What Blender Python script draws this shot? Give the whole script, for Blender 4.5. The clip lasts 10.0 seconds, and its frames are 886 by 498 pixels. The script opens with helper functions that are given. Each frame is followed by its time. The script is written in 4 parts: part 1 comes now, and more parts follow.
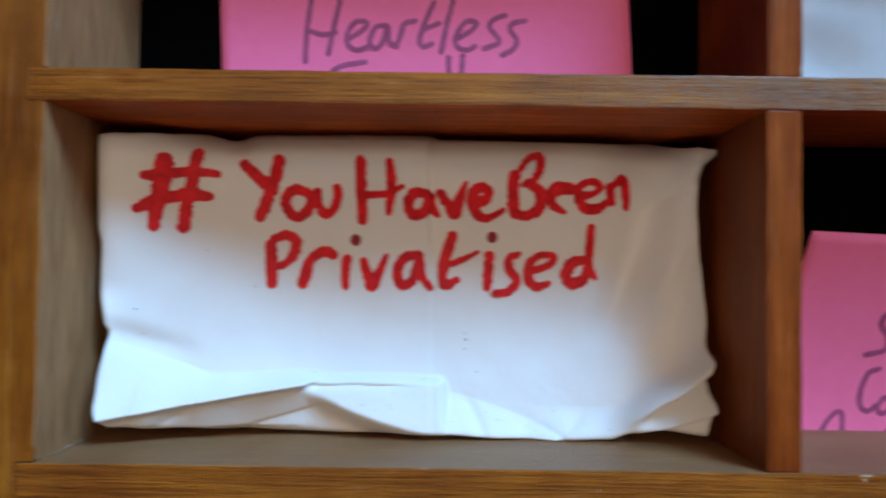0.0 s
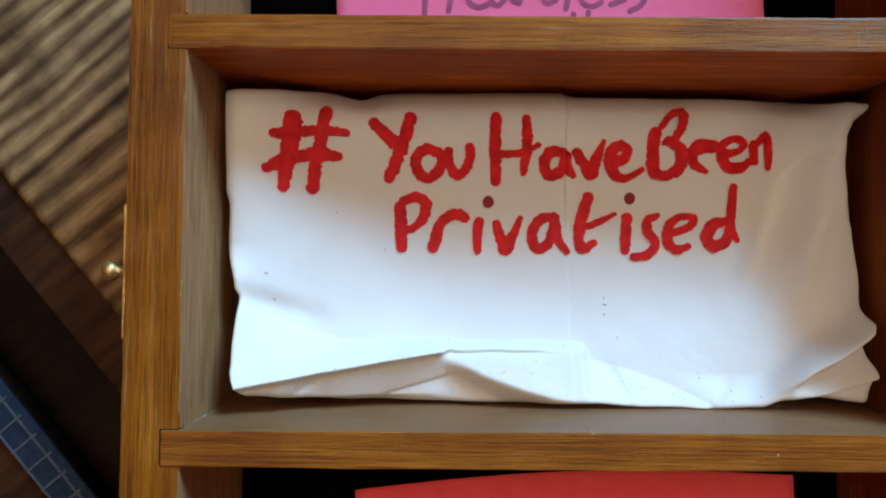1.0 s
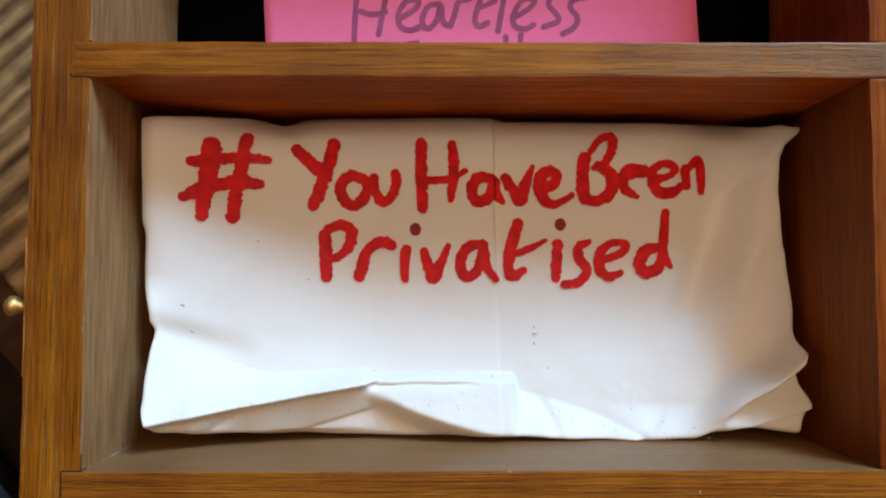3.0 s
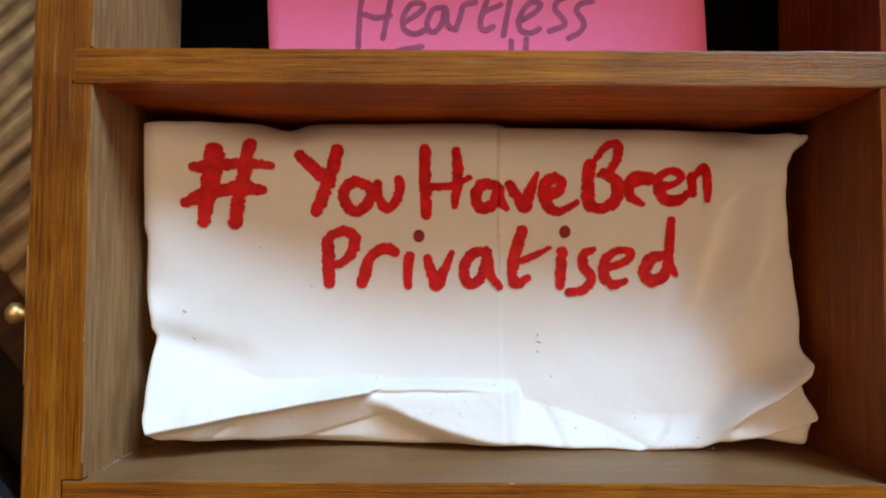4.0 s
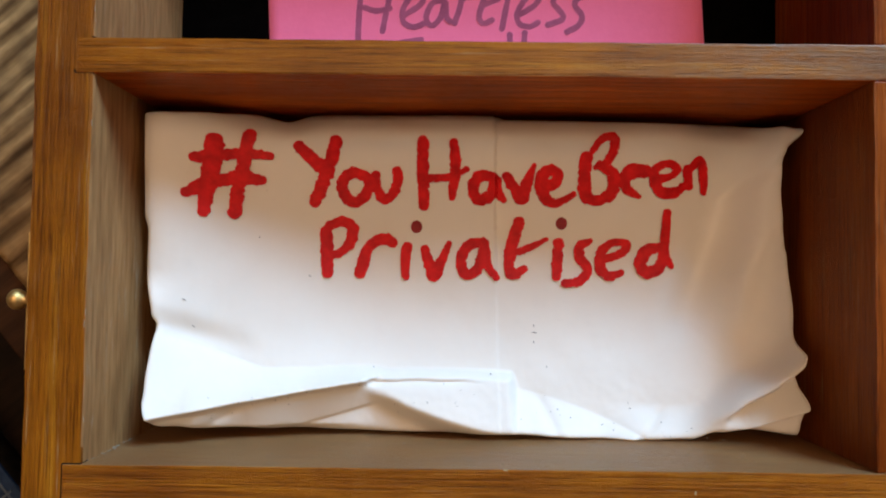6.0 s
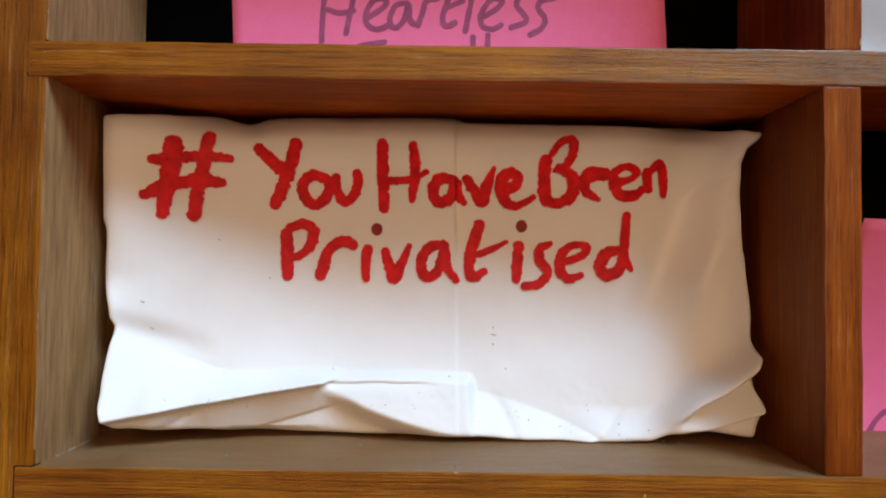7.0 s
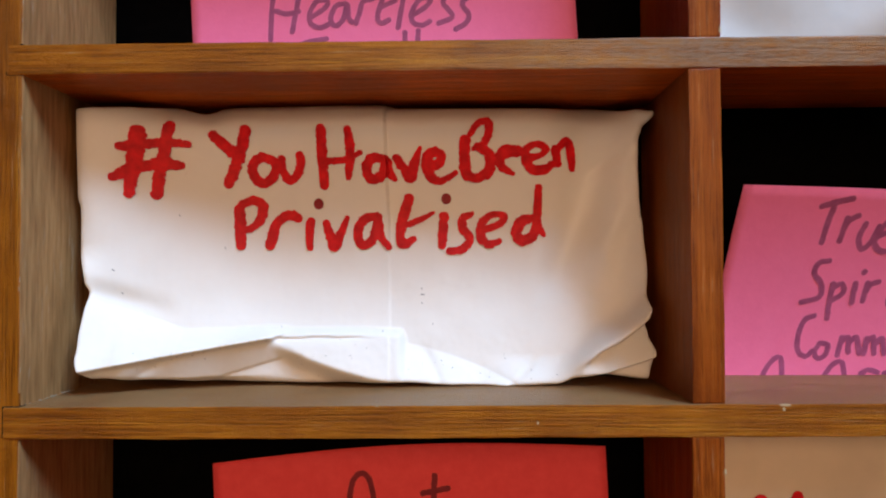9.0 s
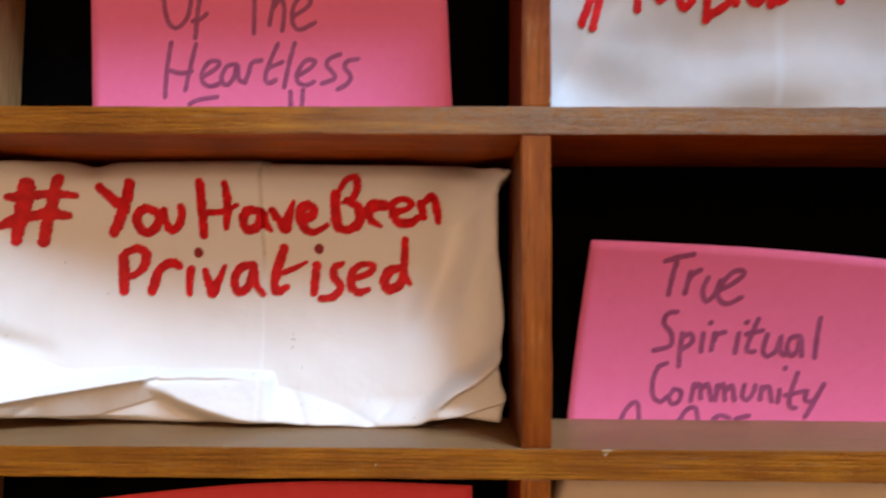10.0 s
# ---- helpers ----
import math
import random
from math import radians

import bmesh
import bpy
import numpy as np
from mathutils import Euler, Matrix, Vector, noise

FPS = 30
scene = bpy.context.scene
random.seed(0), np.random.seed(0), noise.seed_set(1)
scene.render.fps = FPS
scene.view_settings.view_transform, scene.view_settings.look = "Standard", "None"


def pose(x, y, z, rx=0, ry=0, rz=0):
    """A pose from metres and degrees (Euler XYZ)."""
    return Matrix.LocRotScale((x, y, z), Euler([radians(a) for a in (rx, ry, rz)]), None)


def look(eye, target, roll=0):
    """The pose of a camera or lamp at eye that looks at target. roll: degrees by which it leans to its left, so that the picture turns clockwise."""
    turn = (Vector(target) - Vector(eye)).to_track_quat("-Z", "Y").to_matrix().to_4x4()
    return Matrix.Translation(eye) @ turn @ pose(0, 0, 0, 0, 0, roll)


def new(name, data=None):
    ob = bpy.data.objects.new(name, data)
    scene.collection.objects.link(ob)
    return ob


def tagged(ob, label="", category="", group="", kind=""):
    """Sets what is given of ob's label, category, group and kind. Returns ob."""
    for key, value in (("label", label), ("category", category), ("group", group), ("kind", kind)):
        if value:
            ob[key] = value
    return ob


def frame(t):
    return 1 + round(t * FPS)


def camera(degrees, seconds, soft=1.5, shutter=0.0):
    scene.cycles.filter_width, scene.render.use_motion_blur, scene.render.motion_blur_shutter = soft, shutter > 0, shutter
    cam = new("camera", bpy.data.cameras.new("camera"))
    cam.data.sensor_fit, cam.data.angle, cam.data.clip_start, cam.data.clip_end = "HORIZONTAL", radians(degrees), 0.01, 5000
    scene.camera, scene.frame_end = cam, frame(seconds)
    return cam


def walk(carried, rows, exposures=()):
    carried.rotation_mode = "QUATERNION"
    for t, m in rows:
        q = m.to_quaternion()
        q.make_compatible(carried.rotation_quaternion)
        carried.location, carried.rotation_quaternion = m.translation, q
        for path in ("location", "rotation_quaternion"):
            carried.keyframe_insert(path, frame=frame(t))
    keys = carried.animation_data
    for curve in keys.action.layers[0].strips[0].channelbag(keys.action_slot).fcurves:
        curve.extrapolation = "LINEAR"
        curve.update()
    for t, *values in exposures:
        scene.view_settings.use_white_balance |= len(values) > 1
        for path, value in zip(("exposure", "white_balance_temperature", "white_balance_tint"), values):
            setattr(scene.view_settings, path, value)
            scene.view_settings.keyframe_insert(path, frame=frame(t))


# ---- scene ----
# All plan numbers are millimetres from the lower left corner of the middle cell; BASE is that corner's height.
BASE = 1.2
MM = 0.001

cam = camera(62.4, 10.0, soft=2.0, shutter=0.4)
# seconds, eye x y z (mm), yaw, pitch, roll (degrees)
PATH = [
    (0, 61.43, -104.94, 28.01, 0.58, 1.80, 0.90),
    (0.2, 48.96, -105.55, 27.11, 0.73, 1.83, 0.80),
    (0.3, 44.50, -105.32, 23.02, 0.81, 1.85, 0.75),
    (0.5, 41.67, -101.71, 20.50, 0.96, 1.89, 0.65),
    (1, 38.64, -99.55, 21.48, 0.51, 1.86, 0.54),
    (1.5, 42.18, -98.46, 23.15, 0.55, 1.94, 0.60),
    (2, 45.53, -96.62, 23.65, 0.44, 1.61, 0.43),
    (2.5, 47.87, -97.60, 26.16, 0.46, 1.82, 0.22),
    (3, 49.51, -96.77, 24.33, 0.01, 2.79, 0.08),
    (3.2, 49.53, -97.06, 24.24, 0.09, 2.68, 0.15),
    (4.3, 50.17, -95.82, 27.16, 0.54, 2.08, 0.53),
    (4.5, 51.74, -96.17, 27.19, 0.62, 1.97, 0.60),
    (5, 49.78, -98.04, 27.10, 0.51, 2.16, 0.79),
    (5.5, 50.90, -98.30, 27.83, 0.76, 2.35, 0.75),
    (5.7, 50.92, -96.68, 25.50, 0.72, 2.29, 0.76),
    (6.8, 49.69, -98.82, 24.98, 0.49, 2.01, 0.84),
    (7, 56.79, -97.41, 26.15, 0.45, 1.96, 0.85),
    (7.5, 57.22, -100.35, 26.63, 0.18, 2.31, 0.54),
    (7.8, 59.94, -96.44, 24.52, 0.06, 1.90, 0.57),
    (8, 57.95, -96.06, 21.94, -0.03, 1.62, 0.60),
    (8.2, 59.50, -94.97, 19.93, 0.50, 1.56, 0.50),
    (8.5, 64.18, -103.44, 19.81, 1.29, 1.45, 0.36),
    (8.8, 70.07, -110.04, 21.01, 1.28, 1.49, -0.01),
    (9, 71.07, -113.30, 21.25, 1.27, 1.51, -0.26),
    (9.5, 80.54, -117.04, 22.05, 1.66, 1.77, -0.04),
    (9.8, 89.15, -119.26, 22.57, 1.42, 2.98, 0.21),
    (10, 96.45, -121.31, 24.80, 1.27, 3.78, 0.38),
]


def eye_pose(x, y, z, yaw, pitch, roll):
    eye = Vector((x * MM, y * MM, BASE + z * MM))
    a, b = radians(yaw), radians(pitch)
    way = Vector((-math.sin(a) * math.cos(b), math.cos(a) * math.cos(b), math.sin(b)))
    return look(eye, eye + way, roll)


# seconds, stops, kelvin, tint: the picture warms as the white balance drifts
BALANCE = [(0.0, -0.22, 5190, 19), (0.5, 0.02, 5400, 18), (1.0, -0.05, 5540, 18), (2.5, -0.07, 6230, 24), (5.5, -0.08, 6720, 27), (8.0, -0.09, 6840, 32), (10.0, 0.03, 6880, 35)]
walk(cam, [(t, eye_pose(*row)) for t, *row in PATH], BALANCE)

# ---- light ----
world = bpy.data.worlds.new("world")
scene.world = world
world.use_nodes = True
wn = world.node_tree
sky = wn.nodes.new("ShaderNodeTexSky")
sky.sky_type, sky.sun_disc = "NISHITA", False
sky.sun_elevation, sky.sun_rotation = radians(35), radians(200)
wn.links.new(sky.outputs[0], wn.nodes["Background"].inputs[0])
wn.nodes["Background"].inputs[1].default_value = 0.12


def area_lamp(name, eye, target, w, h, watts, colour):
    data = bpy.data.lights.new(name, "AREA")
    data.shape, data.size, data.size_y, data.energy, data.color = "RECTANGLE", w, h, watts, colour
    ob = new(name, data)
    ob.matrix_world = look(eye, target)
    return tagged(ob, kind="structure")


# cool daylight from the upper right, through an assumed roof opening
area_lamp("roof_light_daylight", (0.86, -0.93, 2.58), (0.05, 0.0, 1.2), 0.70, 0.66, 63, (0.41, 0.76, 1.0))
# added warm fill from behind the camera; no such window is known
area_lamp("warm_fill_lamp", (0.15, -2.59, 1.75), (0.1, 0.0, 1.25), 1.5, 1.0, 28, (1.0, 0.69, 0.33))

# ---- materials ----


def node_material(name):
    m = bpy.data.materials.new(name)
    m.use_nodes = True
    t = m.node_tree
    return m, t, t.nodes["Principled BSDF"]


def add(t, kind, **values):
    n = t.nodes.new(kind)
    for key, value in values.items():
        if key in n.inputs:
            n.inputs[key].default_value = value
    return n


def ramp(t, fac, stops):
    n = t.nodes.new("ShaderNodeValToRGB")
    e = n.color_ramp.elements
    while len(e) < len(stops):
        e.new(0.5)
    for el, (p, c) in zip(e, stops):
        el.position, el.color = p, (*c, 1)
    t.links.new(fac, n.inputs[0])
    return n


def mixed(t, fac, a, b, how="MIX"):
    n = t.nodes.new("ShaderNodeMix")
    n.data_type, n.blend_type = "RGBA", how
    for slot, v in ((0, fac), (6, a), (7, b)):
        if isinstance(v, (int, float)):
            n.inputs[slot].default_value = v
        elif isinstance(v, tuple):
            n.inputs[slot].default_value = (*v, 1)
        else:
            t.links.new(v, n.inputs[slot])
    return n.outputs[2]


def coords(t, scale, turn=(0, 0, 0), jitter=True):
    """Object coordinates in metres, stretched; each object gets a patch of its own."""
    tc = t.nodes.new("ShaderNodeTexCoord")
    mp = t.nodes.new("ShaderNodeMapping")
    mp.inputs["Scale"].default_value = scale
    mp.inputs["Rotation"].default_value = turn
    t.links.new(tc.outputs["Object"], mp.inputs["Vector"])
    if jitter:
        info = t.nodes.new("ShaderNodeObjectInfo")
        mul = t.nodes.new("ShaderNodeMath")
        mul.operation = "MULTIPLY"
        mul.inputs[1].default_value = 37.0
        t.links.new(info.outputs["Random"], mul.inputs[0])
        t.links.new(mul.outputs[0], mp.inputs["Location"])
    return mp.outputs[0]


def noise_node(t, vec, scale, detail=4, rough=0.55):
    n = add(t, "ShaderNodeTexNoise", Scale=scale, Detail=detail, Roughness=rough)
    t.links.new(vec, n.inputs["Vector"])
    return n.outputs[0]


def bumped(t, bsdf, height, strength, distance):
    b = add(t, "ShaderNodeBump", Strength=strength, Distance=distance)
    t.links.new(height, b.inputs["Height"])
    t.links.new(b.outputs[0], bsdf.inputs["Normal"])


def tray_wood(name, axis, lift=1.0, red=False, tone=1.0, sheen=False):
    """Old varnished hardwood, open pores along the axis, paler where it is worn. sheen: colours a grey sheen onto the
    front.
    """
    m, t, b = node_material(name)
    long, fine = [1.0, 1.0, 1.0], [1.0, 1.0, 1.0]
    long[axis], fine[axis] = 0.030, 0.022
    v1, v2, v3 = coords(t, tuple(long)), coords(t, tuple(fine)), coords(t, (1, 1, 1))
    broad = noise_node(t, v1, 800, 5, 0.62)
    grain = noise_node(t, v2, 3600, 4, 0.74)
    blotch = noise_node(t, v3, 45, 4, 0.6)
    stops = [(0.26, (0.255, 0.075, 0.003)), (0.52, (0.385, 0.125, 0.005)), (0.76, (0.51, 0.205, 0.012))]
    if red:
        stops = [(0.26, (0.22, 0.043, 0.004)), (0.52, (0.315, 0.073, 0.007)), (0.76, (0.42, 0.115, 0.013))]
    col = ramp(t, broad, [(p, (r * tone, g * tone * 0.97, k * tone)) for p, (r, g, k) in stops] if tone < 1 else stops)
    pores = ramp(t, grain, [(0.36, (0.44, 0.34, 0.26)), (0.46, (0.92, 0.90, 0.87)), (0.63, (1.22, 1.20, 1.14))])
    c = mixed(t, 0.9, col.outputs[0], pores.outputs[0], "MULTIPLY")
    stain = ramp(t, blotch, [(0.35, (0.60, 0.46, 0.36)), (0.62, (1.12, 1.10, 1.05))])
    c = mixed(t, 0.75, c, stain.outputs[0], "MULTIPLY")
    wear = ramp(t, noise_node(t, v2, 2600, 3, 0.7), [(0.60, (0, 0, 0)), (0.74, (1, 1, 1))])
    patch = ramp(t, noise_node(t, v3, 90, 3, 0.6), [(0.46, (0, 0, 0)), (0.62, (1, 1, 1))])
    both = mixed(t, 1.0, wear.outputs[0], patch.outputs[0], "MULTIPLY")
    c = mixed(t, mixed(t, 0.8, (0, 0, 0), both), c, (0.46, 0.31, 0.16))
    if lift > 1:
        c = mixed(t, ramp(t, noise_node(t, v2, 2000, 3, 0.7), [(0.38, (0.05, 0.05, 0.05)), (0.62, (0.75, 0.75, 0.75))]).outputs[0], c, (0.42, 0.29, 0.165))
    if sheen:
        # grey window sheen on the front face, coloured in along one stretch
        place = t.nodes.new("ShaderNodeTexCoord")
        run = t.nodes.new("ShaderNodeSeparateXYZ")
        t.links.new(place.outputs["Object"], run.inputs[0])
        where = t.nodes.new("ShaderNodeMapRange")
        where.interpolation_type = "SMOOTHSTEP"
        for slot, v in (("From Min", -0.058), ("From Max", 0.005), ("To Min", 0.0), ("To Max", 0.7)):
            where.inputs[slot].default_value = v
        t.links.new(run.outputs[0], where.inputs["Value"])
        side = t.nodes.new("ShaderNodeNewGeometry")
        face = t.nodes.new("ShaderNodeSeparateXYZ")
        t.links.new(side.outputs["Normal"], face.inputs[0])
        front = t.nodes.new("ShaderNodeMath")
        front.operation, front.use_clamp = "MULTIPLY", True
        front.inputs[1].default_value = -1.0
        t.links.new(face.outputs[1], front.inputs[0])
        fleck = ramp(t, noise_node(t, coords(t, (0.35, 1, 1)), 1300, 4, 0.7), [(0.38, (0.45, 0.45, 0.45)), (0.60, (1, 1, 1))])
        c = mixed(t, mixed(t, 1.0, mixed(t, 1.0, where.outputs[0], front.outputs[0], "MULTIPLY"), fleck.outputs[0], "MULTIPLY"), c, (0.265, 0.190, 0.135))
    # settled dust on what looks up
    geo = t.nodes.new("ShaderNodeNewGeometry")
    sep = t.nodes.new("ShaderNodeSeparateXYZ")
    t.links.new(geo.outputs["Normal"], sep.inputs[0])
    up = ramp(t, sep.outputs[2], [(0.80, (0, 0, 0)), (0.97, (0.72, 0.72, 0.72))])
    dusty = mixed(t, 1.0, up.outputs[0], ramp(t, blotch, [(0.2, (0.5, 0.5, 0.5)), (0.6, (1, 1, 1))]).outputs[0], "MULTIPLY")
    c = mixed(t, dusty, c, (0.285, 0.170, 0.086))
    # warm bounce light on faces that look down, put into their colour
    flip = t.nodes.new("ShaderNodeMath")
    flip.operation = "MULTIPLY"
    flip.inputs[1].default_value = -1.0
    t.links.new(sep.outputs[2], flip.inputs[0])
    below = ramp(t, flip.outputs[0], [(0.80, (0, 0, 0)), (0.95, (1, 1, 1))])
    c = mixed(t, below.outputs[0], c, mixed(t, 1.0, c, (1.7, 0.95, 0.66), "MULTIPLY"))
    t.links.new(c, b.inputs["Base Color"])
    r = ramp(t, blotch, [(0.3, (0.36, 0.36, 0.36)), (0.7, (0.52, 0.52, 0.52))])
    t.links.new(r.outputs[0], b.inputs["Roughness"])
    b.inputs["Specular IOR Level"].default_value = 0.12
    knots = mixed(t, 0.15, grain, noise_node(t, v3, 1500, 3, 0.6))
    bumped(t, b, knots, 1.0, 0.0006)
    # the varnish lies smoother than the wood
    coat = add(t, "ShaderNodeBump", Strength=0.25, Distance=0.0002)
    t.links.new(knots, coat.inputs["Height"])
    t.links.new(coat.outputs[0], b.inputs["Coat Normal"])
    b.inputs["Coat Weight"].default_value, b.inputs["Coat Roughness"].default_value = 0.16, 0.26
    return m


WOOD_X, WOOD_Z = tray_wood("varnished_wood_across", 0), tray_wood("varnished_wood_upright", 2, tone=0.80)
WOOD_SHEEN = tray_wood("sheen_varnished_wood", 0, sheen=True)
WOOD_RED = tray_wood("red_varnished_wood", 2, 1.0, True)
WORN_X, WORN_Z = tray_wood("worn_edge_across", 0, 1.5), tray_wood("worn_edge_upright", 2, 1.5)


def raw_wood():
    """Unvarnished, greyed wood with worn pale streaks."""
    m, t, b = node_material("raw_greyed_wood")
    v1, v2, v3 = coords(t, (1, 1, 0.10)), coords(t, (1, 1, 0.25)), coords(t, (1, 1, 1))
    c = ramp(t, noise_node(t, v1, 1100, 4, 0.6), [(0.28, (0.225, 0.098, 0.033)), (0.72, (0.425, 0.208, 0.077))]).outputs[0]
    pale = ramp(t, noise_node(t, v2, 700, 4, 0.7), [(0.58, (0, 0, 0)), (0.76, (0.6, 0.6, 0.6))])
    where = ramp(t, noise_node(t, v3, 70, 3, 0.6), [(0.42, (0, 0, 0)), (0.62, (1, 1, 1))])
    c = mixed(t, mixed(t, 1.0, pale.outputs[0], where.outputs[0], "MULTIPLY"), c, (0.44, 0.34, 0.23))
    t.links.new(c, b.inputs["Base Color"])
    b.inputs["Roughness"].default_value = 0.75
    b.inputs["Specular IOR Level"].default_value = 0.2
    bumped(t, b, noise_node(t, v1, 2500, 3, 0.6), 0.3, 0.0003)
    return m


RAW = raw_wood()


def cloth_material(name, tint, spots=0.6, shade=0.93):
    m, t, b = node_material(name)
    v = coords(t, (1, 1, 1))
    broad = noise_node(t, v, 60, 4)
    c = ramp(t, broad, [(0.3, tuple(k * shade for k in tint)), (0.7, tint)]).outputs[0]
    speck = ramp(t, noise_node(t, v, 900, 2, 0.5), [(0.735, (0, 0, 0)), (0.78, (1, 1, 1))])
    where = ramp(t, noise_node(t, v, 80, 2, 0.5), [(0.52, (0, 0, 0)), (0.7, (1, 1, 1))])
    f = mixed(t, 1.0, speck.outputs[0], where.outputs[0], "MULTIPLY")
    f = mixed(t, spots, (0, 0, 0), f)
    c = mixed(t, f, c, (0.16, 0.15, 0.13))
    t.links.new(c, b.inputs["Base Color"])
    b.inputs["Roughness"].default_value = 0.62
    b.inputs["Subsurface Weight"].default_value = 0.0
    bumped(t, b, noise_node(t, v, 300, 3, 0.5), 0.05, 0.0008)
    return m


CLOTH = cloth_material("white_cloth", (0.76, 0.725, 0.67))
# greyer copy of the white cloth, with the upper cell's shade in its colour
CLOTH_SHADE = cloth_material("white_cloth_shade_grey", (0.53, 0.55, 0.56), 0.2, 0.85)
CLOTH_CREAM = cloth_material("cream_cloth", (0.64, 0.51, 0.36), 0.2, 0.82)


def paint_material(name, dark, light, rough=0.5):
    m, t, b = node_material(name)
    v = coords(t, (1, 1, 1))
    c = ramp(t, noise_node(t, v, 420, 4, 0.6), [(0.3, dark), (0.7, light)])
    t.links.new(c.outputs[0], b.inputs["Base Color"])
    b.inputs["Roughness"].default_value = rough
    b.inputs["Specular IOR Level"].default_value = 0.22
    bumped(t, b, noise_node(t, v, 1200, 3, 0.6), 0.2, 0.0002)
    return m


RED = paint_material("red_marker_paint", (0.44, 0.003, 0.005), (0.78, 0.012, 0.011), 0.6)
DOT = paint_material("dark_red_marker", (0.20, 0.015, 0.02), (0.30, 0.02, 0.025), 0.5)
PEN = paint_material("purple_grey_felt_pen", (0.27, 0.058, 0.15), (0.39, 0.095, 0.22), 0.6)
PEN_RED = paint_material("dark_felt_pen_on_red", (0.15, 0.010, 0.016), (0.24, 0.018, 0.026), 0.6)
PINK = paint_material("pink_note_paper", (0.84, 0.180, 0.365), (0.87, 0.195, 0.390), 0.7)
CORAL = paint_material("coral_note_paper", (0.78, 0.064, 0.064), (0.84, 0.082, 0.078), 0.7)
BLACK = paint_material("black_backing", (0.0012, 0.0012, 0.0012), (0.0022, 0.002, 0.002), 0.95)
BLACK.node_tree.nodes["Principled BSDF"].inputs["Specular IOR Level"].default_value = 0.0
BLUE = paint_material("blue_woven_ribbon", (0.009, 0.021, 0.048), (0.019, 0.040, 0.080), 0.7)
DIRT = paint_material("grey_dirt", (0.13, 0.13, 0.12), (0.34, 0.33, 0.31), 0.9)
THREAD = paint_material("white_thread", (0.060, 0.080, 0.10), (0.11, 0.135, 0.16), 0.7)
PALE_CHIP = paint_material("bare_wood_chip", (0.33, 0.23, 0.12), (0.46, 0.34, 0.20), 0.7)
CRUMB = paint_material("pale_crumb", (0.22, 0.18, 0.13), (0.38, 0.32, 0.25), 0.8)
PLASTER = paint_material("warm_plaster", (0.17, 0.118, 0.075), (0.21, 0.148, 0.096), 0.85)
FLOOR_WOOD = paint_material("floor_boards", (0.20, 0.11, 0.05), (0.30, 0.17, 0.08), 0.5)


def brass_material():
    m, t, b = node_material("aged_brass")
    v = coords(t, (1, 1, 1))
    c = ramp(t, noise_node(t, v, 500, 3), [(0.35, (0.60, 0.36, 0.12)), (0.65, (0.82, 0.57, 0.23))])
    t.links.new(c.outputs[0], b.inputs["Base Color"])
    b.inputs["Metallic"].default_value, b.inputs["Roughness"].default_value = 1.0, 0.48
    return m


BRASS = brass_material()


def rough_sawn(name, dark, light, pitch, amount, plain=0.5):
    """Weathered softwood: hard ridges and worn valleys along the local x axis."""
    m, t, b = node_material(name)
    v = coords(t, (0.10, 1, 1), (0, 0, 0))
    w = coords(t, (1, 1, 1))
    band = add(t, "ShaderNodeTexWave", Scale=pitch, Distortion=9.0, Detail=3.0)
    band.inputs["Detail Scale"].default_value = 0.7
    band.bands_direction = "Y"
    t.links.new(coords(t, (0.25, 1, 1)), band.inputs["Vector"])
    wobble = mixed(t, plain, band.outputs[0], noise_node(t, v, 300, 3, 0.6))
    fine = noise_node(t, v, 900, 4, 0.6)
    c = ramp(t, wobble, [(0.22, dark), (0.45, tuple((p + q) / 2 for p, q in zip(dark, light))), (0.72, light)]).outputs[0]
    f = ramp(t, fine, [(0.3, (0.6, 0.55, 0.5)), (0.65, (1.05, 1.05, 1.05))])
    c = mixed(t, 0.7, c, f.outputs[0], "MULTIPLY")
    stain = ramp(t, noise_node(t, w, 40, 4, 0.6), [(0.34, (0.30, 0.26, 0.22)), (0.55, (1, 1, 1))])
    c = mixed(t, amount, c, stain.outputs[0], "MULTIPLY")
    t.links.new(c, b.inputs["Base Color"])
    b.inputs["Roughness"].default_value = 0.7
    b.inputs["Specular IOR Level"].default_value = 0.15
    bumped(t, b, wobble, 0.5, 0.001)
    return m


SAWN = rough_sawn("weathered_pine", (0.062, 0.026, 0.0065), (0.40, 0.245, 0.105), 58, 0.95, 0.60)
# these two are darkened: the shade behind the tray is in their colour
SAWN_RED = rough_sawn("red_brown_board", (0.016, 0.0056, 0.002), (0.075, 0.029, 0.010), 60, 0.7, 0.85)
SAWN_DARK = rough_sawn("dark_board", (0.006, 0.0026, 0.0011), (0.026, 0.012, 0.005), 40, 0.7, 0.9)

# ---- builders ----


def mm(x, y, z):
    return Vector((x * MM, y * MM, BASE + z * MM))


def finish(name, bm, material, smooth_faces=False):
    me = bpy.data.meshes.new(name)
    bmesh.ops.recalc_face_normals(bm, faces=bm.faces)
    bm.to_mesh(me)
    bm.free()
    me.materials.append(material)
    if smooth_faces:
        for p in me.polygons:
            p.use_smooth = True
    return new(name, me)


def hang(ob, parent):
    """Parents ob and leaves it where it is."""
    m = ob.matrix_world.copy()
    ob.parent = parent
    ob.matrix_parent_inverse = Matrix.Translation(-parent.location)
    return ob


def empty(name, x, y, z):
    ob = new(name)
    ob.location = mm(x, y, z)
    ob.empty_display_size = 0.01
    return ob


